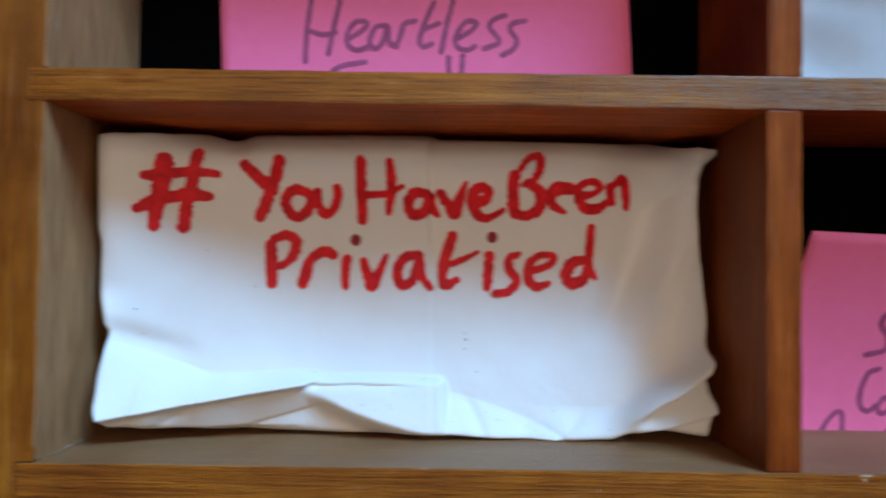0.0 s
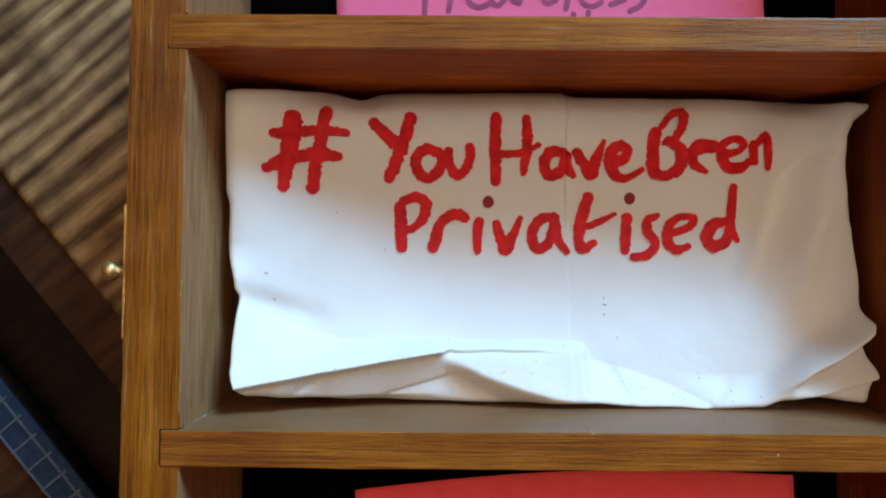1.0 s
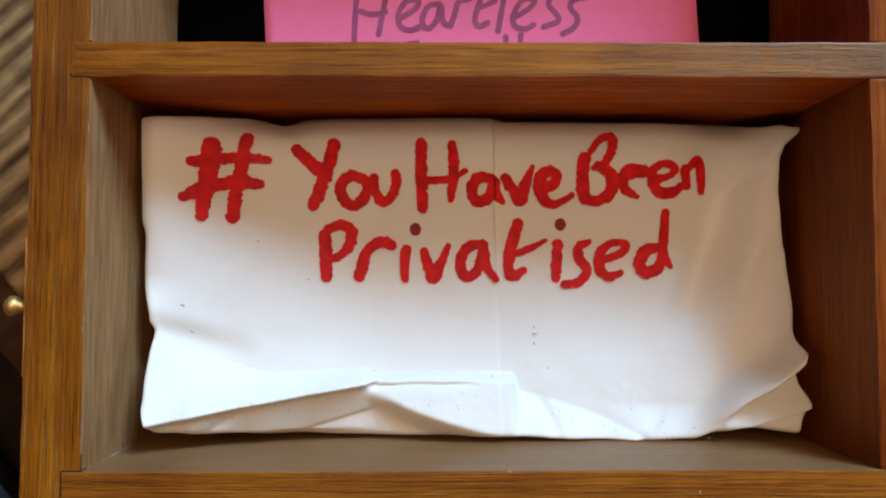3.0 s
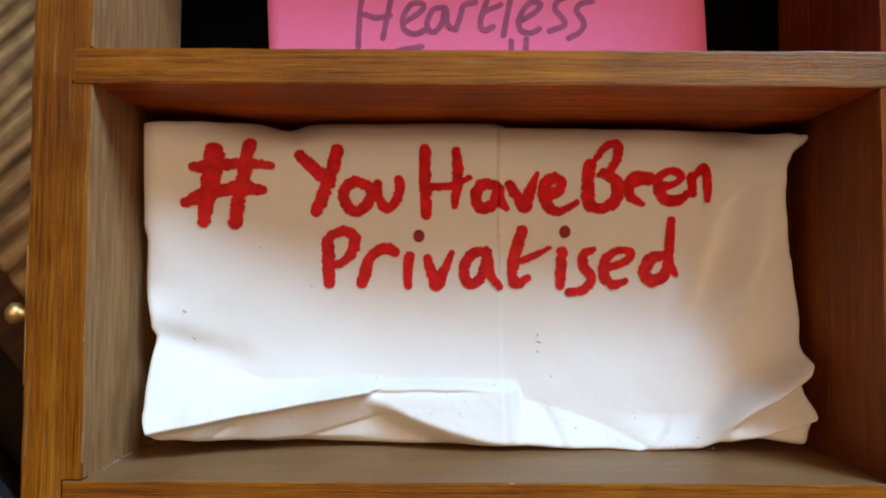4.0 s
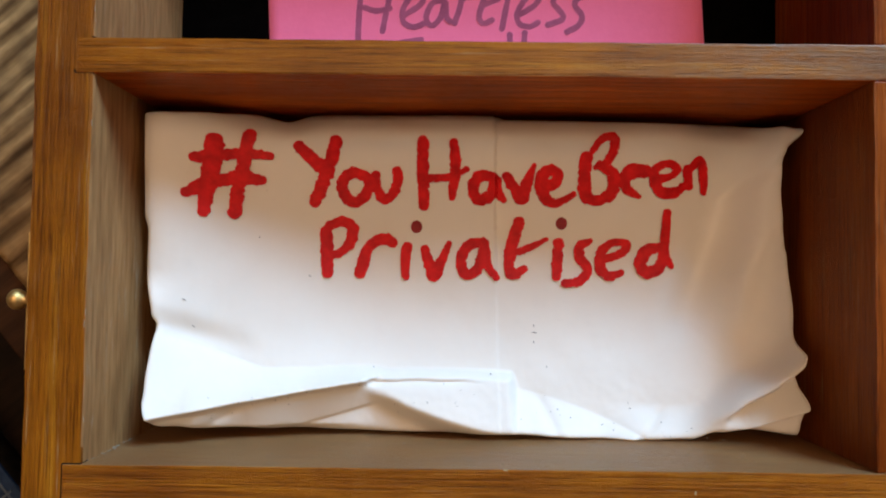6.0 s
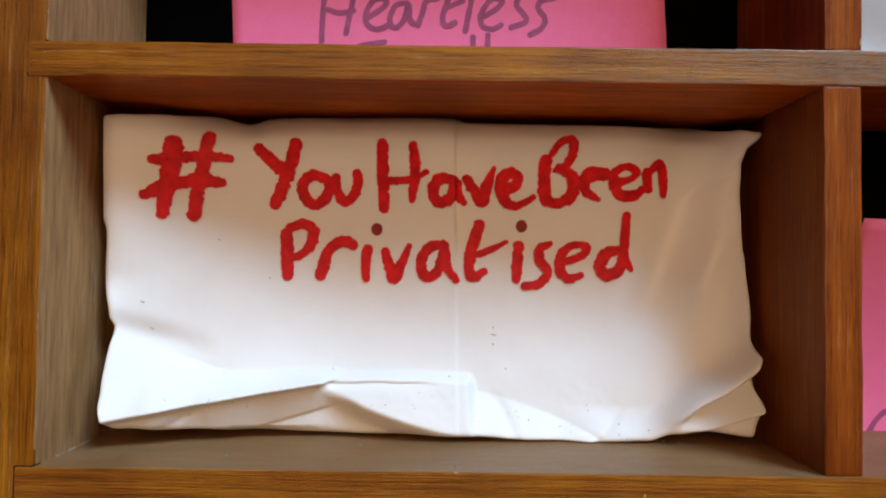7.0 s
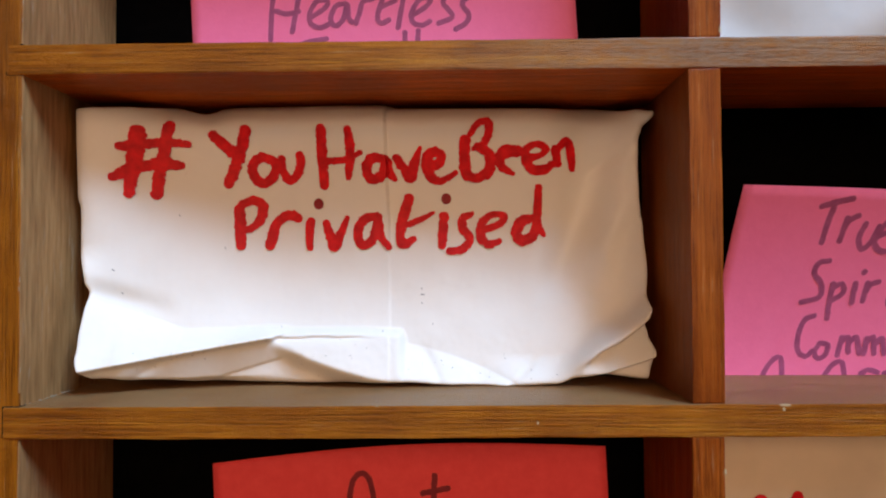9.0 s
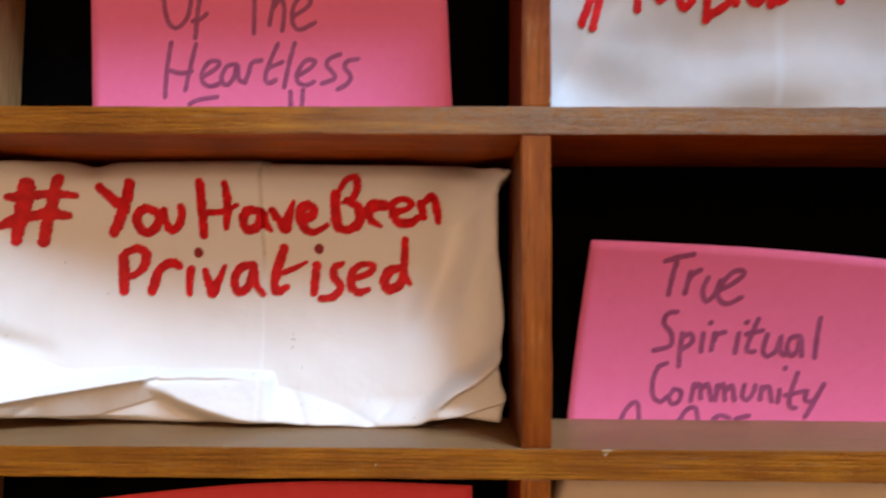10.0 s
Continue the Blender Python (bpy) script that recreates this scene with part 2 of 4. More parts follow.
def board(name, x0, x1, y0, y1, z0, z1, material, parent=None, axis=0, edge=0.35, rough=0.10, tilt=0.0, seed=0, worn=True, raw=False):
    """A piece of wood between two corners (mm), with worn edges and a slightly uneven run. tilt: mm of rise over its
    length.
    """
    sx, sy, sz = x1 - x0, y1 - y0, z1 - z0
    bm = bmesh.new()
    bmesh.ops.create_cube(bm, size=1)
    bmesh.ops.scale(bm, vec=(sx, sy, sz), verts=bm.verts)
    bmesh.ops.bevel(bm, geom=list(bm.edges), offset=edge, segments=2, affect="EDGES", profile=0.6)
    cuts = max(2, int((sx, sy, sz)[axis] / 3.0))
    for i in range(1, cuts):
        co, no = [0, 0, 0], [0, 0, 0]
        co[axis] = (i / cuts - 0.5) * (sx, sy, sz)[axis]
        no[axis] = 1
        bmesh.ops.bisect_plane(bm, geom=bm.verts[:] + bm.edges[:] + bm.faces[:], plane_co=co, plane_no=no)
    for v in bm.verts:
        p = v.co * 0.16 + Vector((seed * 7.3, seed * 3.1, 0))
        n = noise.noise_vector(p)
        v.co += Vector((n.x if axis != 0 else 0, n.y, n.z if axis != 2 else 0)) * rough
        v.co.z += tilt * (v.co.x / sx)
        v.co *= MM
    bmesh.ops.recalc_face_normals(bm, faces=bm.faces)
    bm.normal_update()
    for f in bm.faces:
        if worn and max(abs(c) for c in f.normal) < 0.93:
            f.material_index = 1
    ob = finish(name, bm, material)
    if worn:
        ob.data.materials.append(WORN_X if axis == 0 else WORN_Z)
    if raw:
        ob.data.materials.append(RAW)
        for p in ob.data.polygons:
            if p.normal.x > 0.95:
                p.material_index = 2
    ob.location = mm((x0 + x1) / 2, (y0 + y1) / 2, (z0 + z1) / 2)
    if parent:
        hang(ob, parent)
    return ob


def smooth_line(points, step):
    """A curve through the points, sampled evenly (Catmull-Rom)."""
    if len(points) == 1:
        return [Vector(points[0])]
    pts = [Vector(p) for p in points]
    pts = [pts[0] * 2 - pts[1]] + pts + [pts[-1] * 2 - pts[-2]]
    out = []
    for a, b, c, d in zip(pts, pts[1:], pts[2:], pts[3:]):
        n = max(2, int((c - b).length / step))
        for i in range(n):
            k = i / n
            out.append(0.5 * (2 * b + (c - a) * k + (2 * a - 5 * b + 4 * c - d) * k * k + (3 * b - a - 3 * c + d) * k ** 3))
    out.append(pts[-2])
    return out


TALLY = [0]


def lettering(name, strokes, place, width, material, parent, label, ragged=0.14, step=0.5):
    """Marker strokes as thin ribbons on a sheet; place(a, b, lift) gives the point of the sheet."""
    bm = bmesh.new()
    for si, stroke in enumerate(strokes):
        full = smooth_line([(*p, width) if len(p) == 2 else p for p in stroke], step)
        line, broad = [p.xy for p in full], [p.z for p in full]
        TALLY[0] += 1
        lift = 0.08 + 0.011 * (TALLY[0] % 9)
        if len(line) == 1:
            c = line[0]
            mid = bm.verts.new(place(c.x, c.y, lift))
            ring = [bm.verts.new(place(c.x + width * 0.5 * math.cos(k * math.pi / 6), c.y + width * 0.55 * math.sin(k * math.pi / 6), lift)) for k in range(12)]
            for i in range(12):
                bm.faces.new((mid, ring[i], ring[(i + 1) % 12]))
            continue
        ahead = (line[1] - line[0]).normalized()
        behind = (line[-1] - line[-2]).normalized()
        caps = [(line[0] - ahead * broad[0] * k, f * broad[0]) for k, f in ((0.46, 0.25), (0.38, 0.62), (0.2, 0.9))]
        tail = [(line[-1] + behind * broad[-1] * k, f * broad[-1]) for k, f in ((0.2, 0.9), (0.38, 0.62), (0.46, 0.25))]
        run = caps + list(zip(line, broad)) + tail
        last = None
        for i, (p, f) in enumerate(run):
            q0, q1 = run[max(0, i - 1)][0], run[min(len(run) - 1, i + 1)][0]
            d = (q1 - q0).normalized()
            s = Vector((-d.y, d.x))
            row = []
            for side in (-1, -0.5, 0, 0.5, 1):
                wob = 1 + ragged * noise.noise(Vector((p.x * 1.9, p.y * 1.9, side * 9 + si))) + 0.9 * ragged * noise.noise(Vector((p.x * 7, p.y * 7, side * 5 + si)))
                e = p + s * side * 0.5 * f * wob
                row.append(bm.verts.new(place(e.x, e.y, lift + 0.0015 * i)))
            if last:
                for a in range(4):
                    bm.faces.new((last[a], last[a + 1], row[a + 1], row[a]))
            last = row
    ob = finish(name, bm, material)
    if label:
        ob["label"] = label
    return hang(ob, parent)


# ---- unseen room, added to close the place, hold the lamps and bounce light ----
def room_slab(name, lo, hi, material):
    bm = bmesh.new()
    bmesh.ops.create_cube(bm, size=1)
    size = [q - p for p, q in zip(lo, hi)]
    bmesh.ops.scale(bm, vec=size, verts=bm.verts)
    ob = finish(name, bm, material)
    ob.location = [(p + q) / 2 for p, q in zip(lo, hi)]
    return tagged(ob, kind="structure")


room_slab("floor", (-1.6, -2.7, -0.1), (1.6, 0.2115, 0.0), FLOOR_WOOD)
# ceiling, with the opening made for the roof light
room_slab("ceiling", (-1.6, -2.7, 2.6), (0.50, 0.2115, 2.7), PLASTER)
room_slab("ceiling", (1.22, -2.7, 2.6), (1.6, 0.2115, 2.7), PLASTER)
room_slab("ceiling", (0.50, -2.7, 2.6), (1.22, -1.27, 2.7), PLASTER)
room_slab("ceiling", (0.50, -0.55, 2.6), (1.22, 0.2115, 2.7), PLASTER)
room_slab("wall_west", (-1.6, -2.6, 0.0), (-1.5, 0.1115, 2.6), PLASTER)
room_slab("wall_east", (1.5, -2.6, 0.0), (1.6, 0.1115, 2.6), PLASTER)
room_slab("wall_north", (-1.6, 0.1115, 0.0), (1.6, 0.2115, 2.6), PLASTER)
# south wall, with the opening made for the fill lamp
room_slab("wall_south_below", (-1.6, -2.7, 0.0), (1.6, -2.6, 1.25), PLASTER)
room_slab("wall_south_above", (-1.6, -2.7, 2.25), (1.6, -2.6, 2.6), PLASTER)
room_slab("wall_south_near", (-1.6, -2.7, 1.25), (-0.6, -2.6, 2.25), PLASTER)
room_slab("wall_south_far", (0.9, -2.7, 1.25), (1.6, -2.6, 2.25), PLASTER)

# ---- the boards behind the tray ----

def slant_board(name, c0, c1, along0, along1, y0, y1, material, across=False, ridges=0.0, seed=0):
    """A slanting board: c across it, along down to the right, y its front and back (mm)."""
    d, n = Vector((0.65, 0, -0.76)), Vector((0.76, 0, 0.65))
    w, h = c1 - c0, along1 - along0
    nx, nz = (140, 340) if ridges else (30, 90)
    bm = bmesh.new()
    grid = {}
    for i in range(nx + 1):
        for j in range(nz + 1):
            a, b = w * (i / nx - 0.5), h * (j / nz - 0.5)
            r = 0
            if ridges:
                s = b + 4.0 * noise.noise(Vector((a * 0.022, b * 0.03, seed)))
                r = ridges * (0.5 + 0.5 * math.cos(s * 2 * math.pi / (5.4 + 0.9 * math.sin(b * 0.07)))) * (0.6 + 0.5 * noise.noise(Vector((a * 0.06, b * 0.2, seed + 4))))
            r += 0.25 * noise.noise(Vector((a * 0.25, b * 0.25, seed + 9)))
            edge = min(i, nx - i, j, nz - j)
            grid[i, j] = bm.verts.new((a * MM, b * MM, (r - (0.8 if edge == 0 else 0)) * MM))
    for i in range(nx):
        for j in range(nz):
            bm.faces.new((grid[i, j], grid[i + 1, j], grid[i + 1, j + 1], grid[i, j + 1]))
    rim = [grid[i, 0] for i in range(nx)] + [grid[nx, j] for j in range(nz)] + [grid[i, nz] for i in range(nx, 0, -1)] + [grid[0, j] for j in range(nz, 0, -1)]
    back = [bm.verts.new((v.co.x, v.co.y, -(y1 - y0) * MM)) for v in rim]
    k = len(rim)
    for i in range(k):
        bm.faces.new((rim[i], rim[(i + 1) % k], back[(i + 1) % k], back[i]))
    bm.faces.new(back)
    ob = finish(name, bm, material, True)
    c, al = (c0 + c1) / 2, (along0 + along1) / 2
    o = n * c + d * al
    m = Matrix((n, d, Vector((0, -1, 0)))).transposed().to_4x4()
    m.translation = mm(o.x, y0, o.z)
    ob.matrix_world = m
    return ob


tagged(slant_board("weathered_plank", -23.3, 190, -200, 150, 73, 111, SAWN, ridges=0.35), "weathered sawn pine plank with dark ridged grain", "plank", kind="structure")
tagged(slant_board("red_brown_board", -35.6, -23.6, -200, 150, 75, 111, SAWN_RED, seed=3), "red-brown rough board edge behind the tray, darkened for the shade", "board", kind="structure")
tagged(slant_board("dark_board", -130, -35.8, -200, 150, 100, 111, SAWN_DARK, seed=5), "board deep behind the tray, its shade put into the colour", "board", kind="structure")
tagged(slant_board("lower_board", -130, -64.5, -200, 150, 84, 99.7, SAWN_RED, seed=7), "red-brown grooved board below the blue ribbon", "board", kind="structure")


def ribbon():
    base = empty("ribbon", -60, 82, -20)
    tagged(base, "dark blue woven ribbon with a white checked grid", "ribbon")
    d, n = Vector((0.65, 0, -0.76)), Vector((0.76, 0, 0.65))

    def strip(name, c0, c1, a0, a1, y, thick, material):
        bm = bmesh.new()
        bmesh.ops.create_cube(bm, size=1)
        bmesh.ops.scale(bm, vec=((c1 - c0) * MM, (a1 - a0) * MM, thick * MM), verts=bm.verts)
        bmesh.ops.bevel(bm, geom=list(bm.edges), offset=0.2 * min(thick, 1) * MM, segments=1, affect="EDGES")
        ob = finish(name, bm, material)
        o = n * ((c0 + c1) / 2) + d * ((a0 + a1) / 2)
        m = Matrix((n, d, Vector((0, -1, 0)))).transposed().to_4x4()
        m.translation = mm(o.x, y, o.z)
        ob.matrix_world = m
        ob.parent = base
        ob.matrix_parent_inverse = Matrix.Translation(-base.location)
        return ob

    strip("band", -68.6, -59.4, -190, 120, 83, 1.2, BLUE)
    for c in (-68.0, -62.0):
        strip("thread", c - 0.3, c + 0.3, -190, 120, 82.3, 0.4, THREAD)
    for i in range(50):
        a = -185.8 + 5.9 * i
        strip("thread", -68.4, -60.6, a - 0.3, a + 0.3, 82.1, 0.4, THREAD)


ribbon()

# ---- the tray ----
LEFT, RIGHT = 2.2, 215.5
tray = empty("pigeonhole_tray", 105, 20, -62)
tagged(tray, "old varnished hardwood pigeonhole tray with worn edges and black backing", "wooden tray")
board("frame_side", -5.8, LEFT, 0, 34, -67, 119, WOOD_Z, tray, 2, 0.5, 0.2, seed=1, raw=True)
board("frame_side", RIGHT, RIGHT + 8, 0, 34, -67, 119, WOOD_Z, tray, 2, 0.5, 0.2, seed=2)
board("frame_end", LEFT, RIGHT, 0, 34, 109.2, 117, WOOD_X, tray, 0, 0.5, 0.2, seed=3)
board("frame_end", LEFT, RIGHT, 0, 34, -65, -57.2, WOOD_X, tray, 0, 0.5, 0.2, seed=4)
board("rail", -0.1, RIGHT, -0.15, 30, 52.1, 56.9, WOOD_SHEEN, tray, 0, 0.3, 0.10, seed=5)
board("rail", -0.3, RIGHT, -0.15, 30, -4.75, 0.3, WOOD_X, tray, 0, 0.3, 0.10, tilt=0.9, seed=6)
for z0, z1, dx, s in ((0.3, 52.1, 0.0, 7), (56.9, 109.2, 0.1, 8), (-57.2, -4.7, -0.2, 9)):
    board("divider", 106.7 + dx, 111.7 + dx, 0.05, 30, z0, z1, WOOD_RED, tray, 2, 0.3, 0.12, seed=s)
board("back_panel", LEFT, RIGHT, 31.2, 33.8, -57.2, 109.2, BLACK, tray, 0, 0.1, 0.0, worn=False)
board("batten", 30, 180, 34, 72, 90, 108, WOOD_X, tray, 0, 0.5, 0.1, seed=11)
board("batten", 30, 180, 34, 72, -55, -40, WOOD_X, tray, 0, 0.5, 0.1, seed=12)

for z0, z1 in ((52.0, 52.15), (56.85, 57.05), (-4.95, -4.8), (-0.2, -0.02)):
    board("joint_line", -0.3, LEFT, -0.02, 2, z0, z1, SAWN_DARK, tray, 0, 0.02, 0.0, worn=False)
for z0, z1 in ((52.1, 57.0), (-4.9, -0.1)):
    board("joint_line", -0.45, -0.2, -0.03, 2, z0, z1, SAWN_DARK, tray, 2, 0.02, 0.0, worn=False)


def chip(name, x, y, z, w, h, material, parent, label="", flat=0.2):
    """A flake of bare wood or a crumb, an uneven flat pebble."""
    bm = bmesh.new()
    bmesh.ops.create_icosphere(bm, subdivisions=2, radius=1.0)
    for v in bm.verts:
        k = 1 + 0.45 * noise.noise(v.co * 1.3 + Vector((x, z, y)))
        v.co = Vector((v.co.x * w * k, v.co.y * min(w, h) * flat * k, v.co.z * h * k)) * MM
    ob = finish(name, bm, material)
    ob.location = mm(x, y, z)
    if label:
        ob["label"] = label
    return hang(ob, parent)


for x, z, w, h in ((9.4, -2.3, 0.12, 0.7), (9.9, -1.2, 0.08, 0.3), (58.2, 0.0, 0.3, 0.14), (95.0, 52.4, 0.4, 0.14), (120.6, 0.15, 0.8, 0.25), (120.4, -0.45, 0.25, 0.35), (141.0, 53.6, 0.9, 0.10), (70.5, 52.6, 0.25, 0.1), (83.0, -2.6, 0.2, 0.35)):
    chip("bare_chip", x, -0.12, z, w, h, PALE_CHIP, tray, "pale bare chip in the varnish" if w == 0.8 else "")
for x, z in ((111.4, -14.5), (111.5, -10.0), (111.6, 58.0)):
    chip("bare_chip", x, 0.05, z, 0.16, 0.45, PALE_CHIP, tray)
for i in range(18):
    z = random.choice((random.uniform(57.5, 75), random.uniform(36, 51), random.uniform(4, 30)))
    chip("scuff", 2.15 - abs(random.gauss(0, 0.15)), random.uniform(-0.02, 0.5), z, random.uniform(0.03, 0.09), random.uniform(0.15, 0.6), CRUMB, tray)
for i in range(24):
    y = random.uniform(1.0, 22)
    chip("crumb", 2.5 + abs(random.gauss(0, 0.35)), y, 0.10, random.uniform(0.04, 0.2), 0.09, CRUMB, tray, flat=0.8)
for x, y in ((58.0, 2.2), (39.0, 12.0), (44.0, 13.5), (85.0, 9.0), (131.0, 11.0), (26.0, 6.0), (72.0, 14.0)):
    chip("crumb", x, y, 0.22, 0.15, 0.10, CRUMB, tray, flat=0.8)


def brass_catch():
    plate = board("catch_plate", -6.4, -5.85, 0.9, 14, 12, 30.5, BRASS, tray, 2, 0.15, 0.02, worn=False)
    plate["label"] = "thin brass catch plate"
    bm = bmesh.new()
    profile = [(0.0, 0.9), (1.0, 0.75), (1.6, 0.7), (1.9, 1.15), (2.5, 1.45), (3.2, 1.4), (3.7, 0.95), (3.95, 0.0)]
    rings = []
    for h, r in profile:
        rings.append([bm.verts.new((-h * MM, r * math.cos(k * math.pi / 10) * MM, r * math.sin(k * math.pi / 10) * MM)) for k in range(20)])
    for a, b in zip(rings, rings[1:]):
        for k in range(20):
            bm.faces.new((a[k], a[(k + 1) % 20], b[(k + 1) % 20], b[k]))
    bmesh.ops.remove_doubles(bm, verts=bm.verts, dist=1e-6)
    knob = finish("knob", bm, BRASS, True)
    knob.location = mm(-6.4, 3.5, 21.3)
    knob["label"] = "small round brass knob"
    knob.parent = plate
    knob.matrix_parent_inverse = Matrix.Translation(-plate.location - tray.location + tray.location)
    return plate


brass_catch()

# ---- the parcels ----
def smooth(a, b, v):
    k = min(1.0, max(0.0, (v - a) / (b - a)))
    return k * k * (3 - 2 * k)


def lerp_table(table, v):
    """Value at v along (v, value) pairs, smoothly."""
    if v <= table[0][0]:
        return table[0][1]
    for (a, p), (b, q) in zip(table, table[1:]):
        if v <= b:
            return p + (q - p) * smooth(a, b, v)
    return table[-1][1]


def roll_edge(x):
    """Height of the overhanging rolled edge at the lower left."""
    return 4.2 + 0.165 * max(0.0, x - 7.0)


def surface(x, z):
    """Depth in mm of the big parcel's front cloth, x along the cell, z above its floor."""
    y = 26.5 - 16.0 * math.exp(-max(0, x - 4) / 22) - 7.0 * math.exp(-max(0, 106 - x) / 8)
    y -= 5.5 * math.exp(-max(0, 50.5 - z) / 6) * (1 - 0.75 * smooth(88, 104, x)) * smooth(16, 34, x)
    # its top rolls back under the rail
    y += 6.0 * smooth(46.5, 52.6, z) ** 1.3 * smooth(10, 26, x) * (1 - smooth(97, 104, x))
    y += 3.5 * math.exp(-max(0, x - 4) / 3.0) * smooth(17, 26, z)
    # the middle of the front stands out
    y -= 3.6 * smooth(28, 56, x) * (1 - smooth(84, 95, x)) * (0.7 + 0.3 * smooth(30, 44, z))
    y += 1.2 * smooth(57.9, 58.05, x + (z - 30) * 0.02) * math.exp(-max(0, x - 58) / 14) * (0.12 + 0.88 * smooth(22, 36, z))
    # slack belly over the folds
    y -= (4.6 - 0.9 * smooth(40, 60, x) + 2.0 * smooth(84, 95, x)) / (1 + math.exp((z - 12) / 4.5)) * smooth(8, 30, x)
    # left: a facet that slopes out to a sharp rolled edge, and the shaded underside below it
    brow = max(16.0 - 0.37 * (x - 7), 10.6 + 0.4 * smooth(26, 36, x))
    edge = roll_edge(x)
    out = lerp_table(((4, 6.4), (12, 9.0), (20, 11.8), (30, 13.8), (40, 14.8)), x)
    if z > brow:
        left = y
    elif z > edge:
        f = (brow - z) / (brow - edge)
        left = y + (out - y) * (0.25 * f * f + 0.75 * f)
    else:
        left = out + 0.62 * (edge - z) + 0.9 * smooth(0, 1.0, edge - z)
        # below it a second layer, set back
        lip = 1.4 + 0.30 * (x - 25)
        if z < lip:
            left += (0.45 * smooth(0, 0.5, lip - z) - 0.42 * (lip - z)) * smooth(24, 28, x)
    # middle: a narrow ledge with a crease below it, then the hem running out to the floor
    shelf = 9.2 - 0.0024 * (x - 48) ** 2
    hem = shelf if x < 60.6 else 7.8 - 0.20 * (x - 61) - 0.008 * (x - 61) ** 2
    hem += (shelf - hem) * (1 - smooth(60.4, 61.4, x))
    hem = max(hem, 0.3)
    ledge = 1 - smooth(59.8, 61.6, x)
    if z > hem + 1.6:
        right = y
    elif z > hem:
        right = y - 2.2 * smooth(0, 1.6, hem + 1.6 - z) * ledge
    else:
        f = 1 - z / hem
        crease = 0.9 * ledge * math.exp(-(hem - z) / 0.5) * (1 - smooth(50, 57, x)) * smooth(0, 0.15, hem - z)
        right = y - 2.2 * ledge + crease - ((0.15 * hem + 0.2) * ledge + (0.35 * hem + 1.2) * (1 - ledge)) * (0.35 * f * f + 0.65 * f) * smooth(0.2, 1.5, hem)
    # second swell between the hem and the turned-up corner
    right -= 2.4 * (1 - smooth(0.2, 5.8, z)) * smooth(74, 82, x) * (1 - smooth(91, 99, x))
    turn = 38.1 + 0.22 * max(0.0, 9.4 - z) ** 2
    wide = 0.6 + 0.75 * max(0.0, 9.4 - z)
    k = smooth(turn - wide, turn + wide, x) if z < 9.4 else smooth(36.0, 41.0, x)
    y = left + (right - left) * k
    # turned-up corner: a rolled slanting edge, a pocket under it and a second lip below
    line = 3.2 + 0.75 * (x - 91.5) + 0.35 * math.sin(0.55 * x) * smooth(93, 97, x)
    lip = 2.5 + 0.37 * (x - 95.8)
    w = smooth(85, 94, x)
    rim = 13.2 + 0.22 * (104 - x)
    deep = smooth(92.5, 97, x)
    if z > line:
        y = y + (rim - y) * math.exp(-((z - line) / 2.4) ** 1.8) * w
    else:
        f = min(1.0, (line - z) / max(0.6, line - lip))
        fold = (0.7 + 4.2 * (1 - f)) * smooth(0, 0.8, line - z)
        if z < lip:
            fold += 1.5 * smooth(0, 0.5, lip - z) + 0.12 * (lip - z)
        y = y + (rim + fold * deep - y) * w
    y -= 1.3 * math.exp(-((z - line - 1.1) / 1.1) ** 2) * smooth(90, 95, x)
    # slack folds
    y += 2.0 * math.exp(-((x - 93 - 0.35 * (z - 30)) / 3.2) ** 2) * smooth(14, 22, z) * (1 - smooth(38, 47, z))
    y -= 1.5 * math.exp(-((x - 99.5 - 0.2 * (z - 30)) / 2.4) ** 2) * smooth(15, 24, z)
    y += 0.5 * math.exp(-((z - 42 - 0.6 * (x - 100)) / 1.3) ** 2) * smooth(92, 99, x)
    y += 1.2 * math.exp(-((x - 24.8) / 2.2) ** 2) * math.exp(-max(0, 49 - z) / 1.6)
    y += 1.1 * math.exp(-((z - 17.9 + 0.30 * (x - 5)) / 2.2) ** 2) * (1 - smooth(9, 24, x))
    y += 0.45 * math.sin(0.16 * x + 0.05 * z) * math.exp(-((z - 24) / 9) ** 2)
    y += 0.6 * math.exp(-((z - 33 - 0.9 * (x - 96)) / 3.4) ** 2) * smooth(90, 97, x)
    y -= 0.5 * math.exp(-((z - 26 - 1.3 * (x - 97)) / 3.2) ** 2) * smooth(91, 98, x)
    # bunched corner at the lower left
    y -= 1.3 * math.exp(-((x - 5.8) / 1.3) ** 2 - ((z - 4.2) / 1.6) ** 2)
    # tucked under along the floor
    y += 1.8 * max(0.0, 2.0 - z) * (1 - smooth(22, 42, x))
    # small puckers along the hem and the rolled edge
    y += 0.35 * math.exp(-((x - 83 - 0.9 * (z - 3)) / 0.8) ** 2) * (1 - smooth(3, 6, z))
    y += 0.30 * math.exp(-((x - 66 + 0.5 * (z - 4)) / 1.0) ** 2) * (1 - smooth(5, 8, z))
    y += 0.35 * math.exp(-((x - 17 - 1.6 * (z - 4)) / 1.2) ** 2) * (1 - smooth(4, 6, z))
    return y


